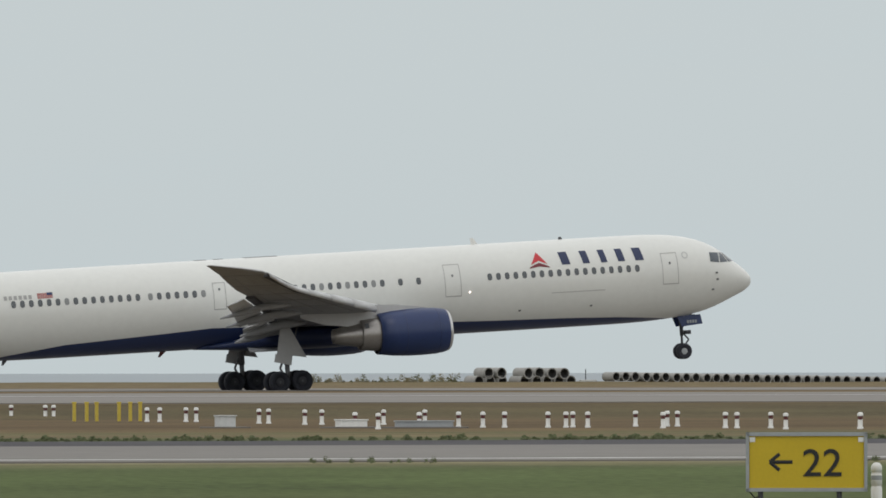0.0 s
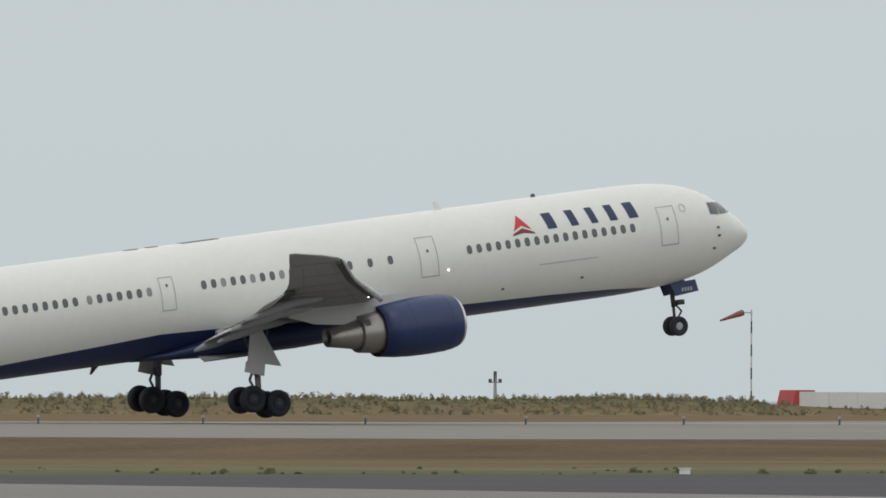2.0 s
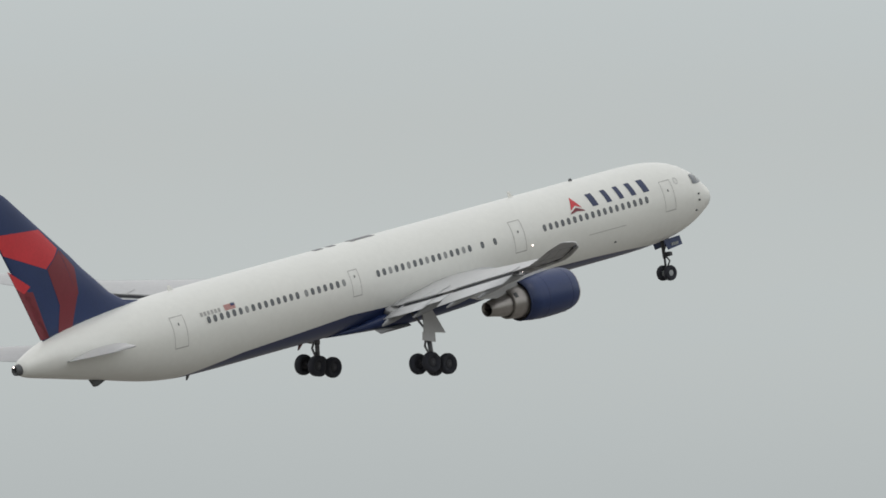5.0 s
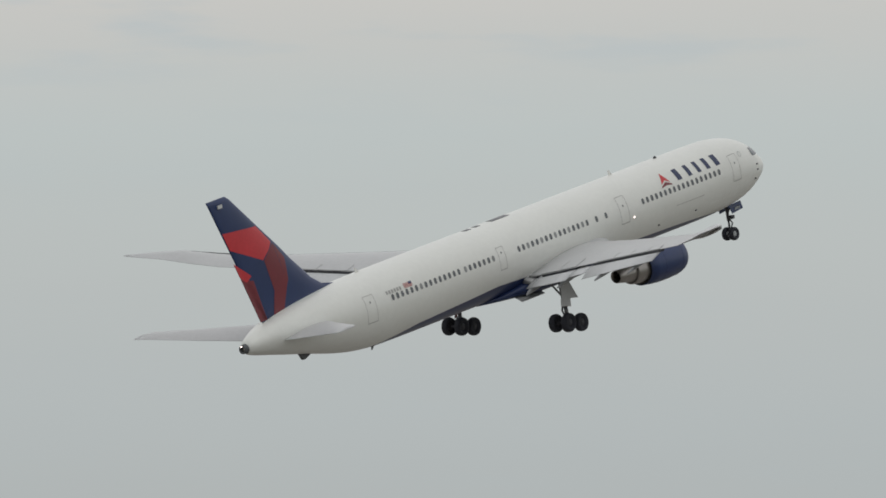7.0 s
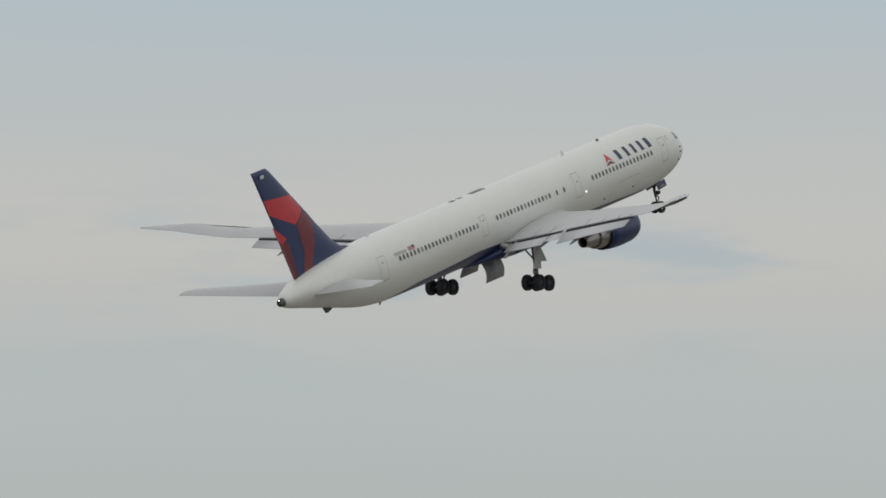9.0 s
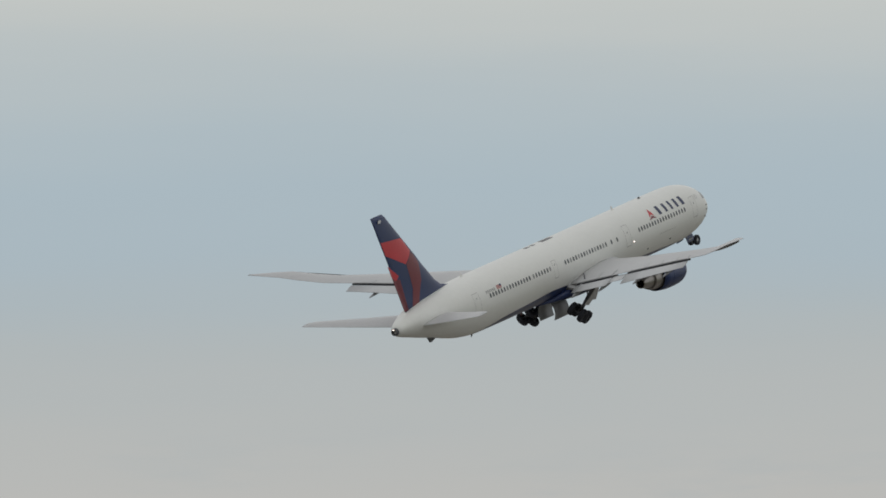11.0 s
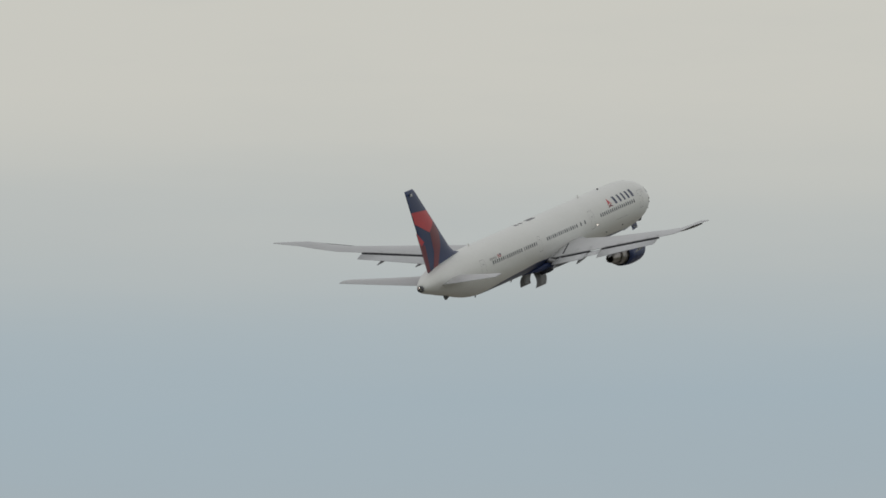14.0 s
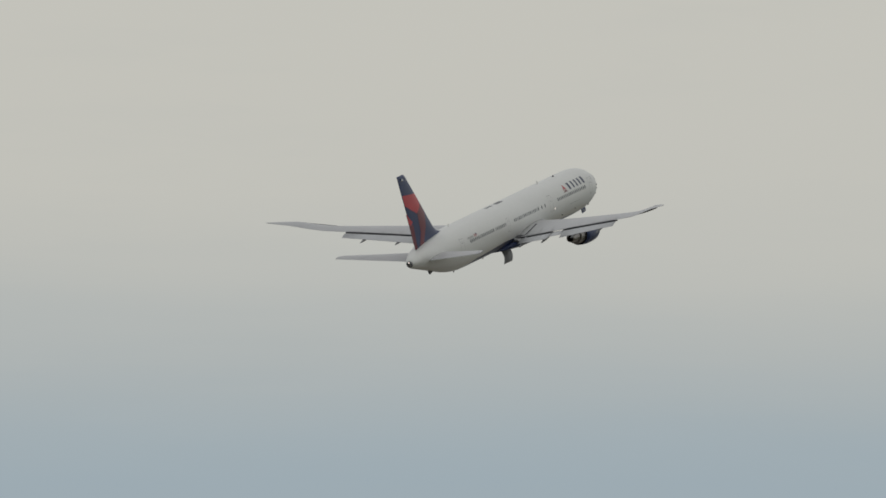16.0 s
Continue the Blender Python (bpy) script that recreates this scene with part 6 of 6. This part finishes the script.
# scrub on the bank and weeds along the pavements
clumps = []
for x0, x1, n, big_ in ((550, 652, 1700, 0.42), (738, 1010, 2600, 0.34), (352, 365, 60, 0.5), (640, 700, 420, 0.4)):
    for _ in range(n):
        x = rng.uniform(x0, x1)
        y = rng.uniform(992, 1012) if 500 < x < 730 else rng.uniform(1001, 1016) if x >= 730 else rng.uniform(986, 992)
        r = big_ * rng.choice((0.25, 0.3, 0.4, 0.5, 0.6, 0.7, 1.0))
        clumps.append((x, y, base_z(x, y) - 0.05, r))
leaf_cloud("bank_scrub", clumps[::3], 0.13, 70, M_LEAF, "low dark green scrub along the earth bank", "scrub")
leaf_cloud("dry_scrub", clumps[1::3] + clumps[2::3], 0.13, 70, M_LEAF2, "dry yellow-green scrub on the earth bank", "scrub")
M_WEED = mat("weed_leaves", (0.112, 0.130, 0.064), 0.8, 0, 0.35, 3.0, spec=0.15)
clumps = []
for cx, w_, n in ((97, 9, 120), (113, 6, 90), (126, 3, 120), (133, 4, 130), (141, 3, 14), (150, 7, 44), (161, 4, 22), (168, 2, 10), (181, 3, 12), (196, 2.5, 8), (214, 3, 12), (232, 2, 6)):
    for _ in range(n):
        clumps.append((cx + w_ * rng.uniform(-1, 1), 291.5 + 9 * rng.random() ** 1.5, -0.52, (0.15 if 120 < cx < 137 else 0.09) + 0.13 * rng.random() ** 1.5))
for _ in range(170):
    clumps.append((rng.uniform(88, 240), 292 + 26 * rng.random() ** 2, -0.52, 0.05 + 0.07 * rng.random()))
leaf_cloud("weeds_far_side", clumps, 0.06, 240, M_WEED, "green weeds along the shoulder", "weeds", 0.48)
clumps = []
for cx, w_, n, h_ in ((72, 1.2, 14, 0.08), (84.5, 2.5, 26, 0.07), (96, 2.2, 34, 0.11), (103, 1.5, 10, 0.08), (113, 0.8, 12, 0.14)):
    for _ in range(n):
        clumps.append((cx + w_ * rng.uniform(-1, 1), 208.5 + 3.5 * rng.random(), -0.5, h_ * rng.uniform(0.6, 1.4)))
leaf_cloud("weeds_near_side", clumps, 0.045, 150, M_WEED, "sparse weeds along the near pavement edge", "weeds", 0.8)
M_BUSH = mat("low_bush_leaves", (0.100, 0.152, 0.048), 0.8, 0, 0.35, 3.0, spec=0.15)
for cx, cy in ((78.3, 175.4), (81.0, 174.9)):
    clumps = []
    for _ in range(22):
        x, y = cx + rng.gauss(0, 0.13), cy + rng.gauss(0, 0.35)
        clumps.append((x, y, ground_z(x, y) - 0.03, rng.uniform(0.08, 0.17)))
    leaf_cloud("low_bush", clumps, 0.05, 420, M_BUSH, "low dark green bush in the near grass", "bush", 0.85)

# ---------------------------------------------------------------- motion
def motions():
    walk(airplane, [
        (0.0, pose(253.69, 723.77, 0.00, 0.000, -3.196, -2.346)),
        (0.2, pose(271.35, 725.96, 0.00, 0.000, -3.516, -1.990)),
        (0.3, pose(282.93, 729.58, 0.00, 0.000, -3.677, -1.811)),
        (0.4, pose(291.32, 733.59, 0.00, 0.000, -3.837, -1.633)),
        (0.5, pose(305.91, 744.48, 0.00, 0.000, -3.997, -1.455)),
        (0.6, pose(312.11, 742.74, 0.00, 0.000, -4.227, -1.288)),
        (0.7, pose(324.47, 748.02, 0.00, 0.000, -4.458, -1.120)),
        (0.8, pose(333.31, 752.37, 0.00, 0.000, -4.688, -0.953)),
        (0.9, pose(342.80, 757.92, 0.00, 0.000, -4.919, -0.785)),
        (1.0, pose(358.21, 767.84, 0.00, 0.000, -5.149, -0.618)),
        (1.1, pose(357.08, 751.78, 0.05, 0.000, -5.342, -0.505)),
        (1.2, pose(345.53, 707.08, 0.12, 0.000, -5.534, -0.391)),
        (1.3, pose(334.77, 666.44, 0.18, 0.000, -5.727, -0.278)),
        (1.4, pose(327.18, 638.26, 0.22, 0.000, -5.919, -0.164)),
        (1.5, pose(318.04, 602.64, 0.26, 0.000, -6.112, -0.051)),
        (1.6, pose(311.04, 576.73, 0.30, 0.000, -6.269, -0.041)),
        (1.7, pose(308.84, 554.13, 0.36, 0.000, -6.427, -0.031)),
        (1.8, pose(317.01, 557.29, 0.42, 0.000, -6.584, -0.020)),
        (1.9, pose(325.76, 560.94, 0.52, 0.000, -6.742, -0.010)),
        (2.0, pose(339.62, 567.27, 0.82, 0.000, -6.899, 0.000)),
        (2.2, pose(359.27, 574.73, 1.24, 0.000, -7.249, 0.000)),
        (2.3, pose(370.58, 577.65, 1.46, 0.000, -7.425, 0.000)),
        (2.5, pose(394.63, 589.51, 1.90, 0.000, -7.775, 0.000)),
        (2.7, pose(411.02, 588.29, 2.36, 0.000, -8.204, 0.000)),
        (3.0, pose(442.71, 598.95, 3.06, 0.000, -8.848, 0.000)),
        (3.5, pose(491.66, 604.47, 4.95, 0.000, -9.525, 0.000)),
        (4.0, pose(536.37, 605.32, 7.65, 0.000, -10.196, 0.000)),
        (4.2, pose(554.63, 605.98, 8.92, 0.000, -10.477, 0.000)),
        (4.7, pose(598.80, 605.69, 13.82, 0.000, -11.246, 0.000)),
        (5.2, pose(641.78, 605.03, 21.78, 0.000, -12.153, 0.000)),
        (5.7, pose(684.19, 604.33, 31.21, 0.000, -13.139, 0.000)),
        (6.3, pose(735.22, 603.92, 42.25, 0.000, -14.346, 0.000)),
        (6.5, pose(751.34, 603.23, 45.52, 0.000, -14.767, 0.000)),
        (7.0, pose(795.23, 604.35, 53.96, 0.000, -15.732, 0.000)),
        (7.5, pose(836.02, 603.12, 62.21, 0.000, -16.118, 0.000)),
        (8.0, pose(875.06, 600.79, 70.31, 0.000, -16.227, 0.000)),
        (8.2, pose(892.96, 601.45, 73.73, 0.000, -16.245, 0.000)),
        (8.7, pose(934.14, 601.59, 82.03, 0.000, -16.290, 0.000)),
        (9.2, pose(976.28, 601.90, 90.41, 0.000, -16.265, 0.000)),
        (9.7, pose(1019.30, 602.26, 98.83, 0.000, -16.208, 0.000)),
        (10.1, pose(1054.30, 602.49, 105.55, 0.000, -16.162, 0.000)),
        (10.5, pose(1089.78, 602.58, 112.24, 0.000, -16.137, 0.000)),
        (11.0, pose(1137.11, 605.20, 120.89, 0.000, -16.065, 0.000)),
        (11.5, pose(1179.02, 604.74, 128.89, 0.000, -16.114, 0.000)),
        (12.0, pose(1219.71, 603.64, 136.72, 0.000, -16.195, 0.000)),
        (12.5, pose(1261.35, 603.01, 144.65, 0.000, -16.246, 0.000)),
        (13.0, pose(1309.88, 605.58, 153.37, 0.000, -16.065, 0.000)),
        (13.5, pose(1351.44, 604.77, 161.28, 0.000, -15.813, 0.000)),
        (14.0, pose(1389.33, 602.29, 168.70, 0.000, -15.796, 0.000)),
        (14.5, pose(1434.52, 603.01, 177.01, 0.000, -15.976, 0.000)),
        (15.0, pose(1477.55, 602.72, 185.02, 0.000, -16.221, 0.000)),
        (15.5, pose(1524.21, 603.82, 193.48, 0.000, -16.335, 0.000)),
        (16.0, pose(1570.72, 604.73, 201.91, 0.000, -16.177, 0.000)),
    ])
    fold = ((0.0, 0, 0), (1.0, 0, 1), (1.2, -1, 3), (1.6, -2, 12), (2.0, -3, 15), (3.0, -5, 15), (4.2, -5, 15), (6.5, -3, 13), (8.6, 0, 12), (9.4, 5, 18), (10.5, 31, 22), (11.0, 38, 20), (12.0, 48, 18), (13.0, 58, 17), (14.0, 76, 15), (15.0, 90, 8), (16.0, 92, 5))

    def trail(t):                         # the hanging legs swing a little aft
        return float(np.interp(t, (1.0, 1.6, 4.2, 6.5), (0, 4.0, 4.0, 0)))

    for side, (leg_, bogie_, door_) in gear.items():
        walk(leg_, [(t, pose(-0.2, side * GEAR_Y, GEAR_Z, -side * f, trail(t), 0)) for t, f, k in fold])
        walk(bogie_, [(t, pose(-0.2, side * GEAR_Y, GEAR_Z, -side * f, trail(t), 0) @ pose(0, 0, -LEG - float(np.interp(t, (1.1, 2.0, 3.0, 4.2, 6.5), (0, 0.25, 0.40, 0.42, 0.15))), 0, k - trail(t), 0)) for t, f, k in fold])
        walk(door_, [(t, pose(0, side * 0.45, 2.62, side * f, 0, 0)) for t, f in (((0.0, 82), (6.3, 82), (7.0, 80), (7.5, 62), (8.6, 5), (15.0, 4), (16.0, 6)) if side < 0 else ((0.0, 82), (7.2, 82), (8.2, 68), (10.5, 8), (13.5, 10), (15.0, 58), (16.0, 76)))])
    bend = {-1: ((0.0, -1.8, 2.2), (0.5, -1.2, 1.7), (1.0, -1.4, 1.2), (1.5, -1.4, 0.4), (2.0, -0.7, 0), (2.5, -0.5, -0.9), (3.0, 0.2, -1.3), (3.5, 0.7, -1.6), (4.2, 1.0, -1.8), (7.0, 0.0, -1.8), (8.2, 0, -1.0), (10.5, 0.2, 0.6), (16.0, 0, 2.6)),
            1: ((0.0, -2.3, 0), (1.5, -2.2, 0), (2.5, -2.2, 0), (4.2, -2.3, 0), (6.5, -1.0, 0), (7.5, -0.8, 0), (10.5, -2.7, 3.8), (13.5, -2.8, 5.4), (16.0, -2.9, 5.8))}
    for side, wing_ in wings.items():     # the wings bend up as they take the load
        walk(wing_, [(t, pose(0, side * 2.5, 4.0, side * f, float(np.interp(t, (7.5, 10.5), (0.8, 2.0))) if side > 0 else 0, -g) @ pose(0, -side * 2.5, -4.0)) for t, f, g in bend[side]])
    walk(nose_gear, [(t, pose(26.65, 0, 3.34, 0, -f, 0)) for t, f in ((0.0, 0), (8.4, 0), (9.6, 22), (10.5, 50), (11.0, 64), (12.0, 92), (16.0, 94))])
    walk(bird, [(t, pose(533.8 + 3.4 * (t - 6.3), 450.8 - 4.3 * (t - 6.3), 45.3 + 3.0 * (t - 6.3), 0, -8, -52)) for t in (0.0, 6.3, 16.0)])


motions()
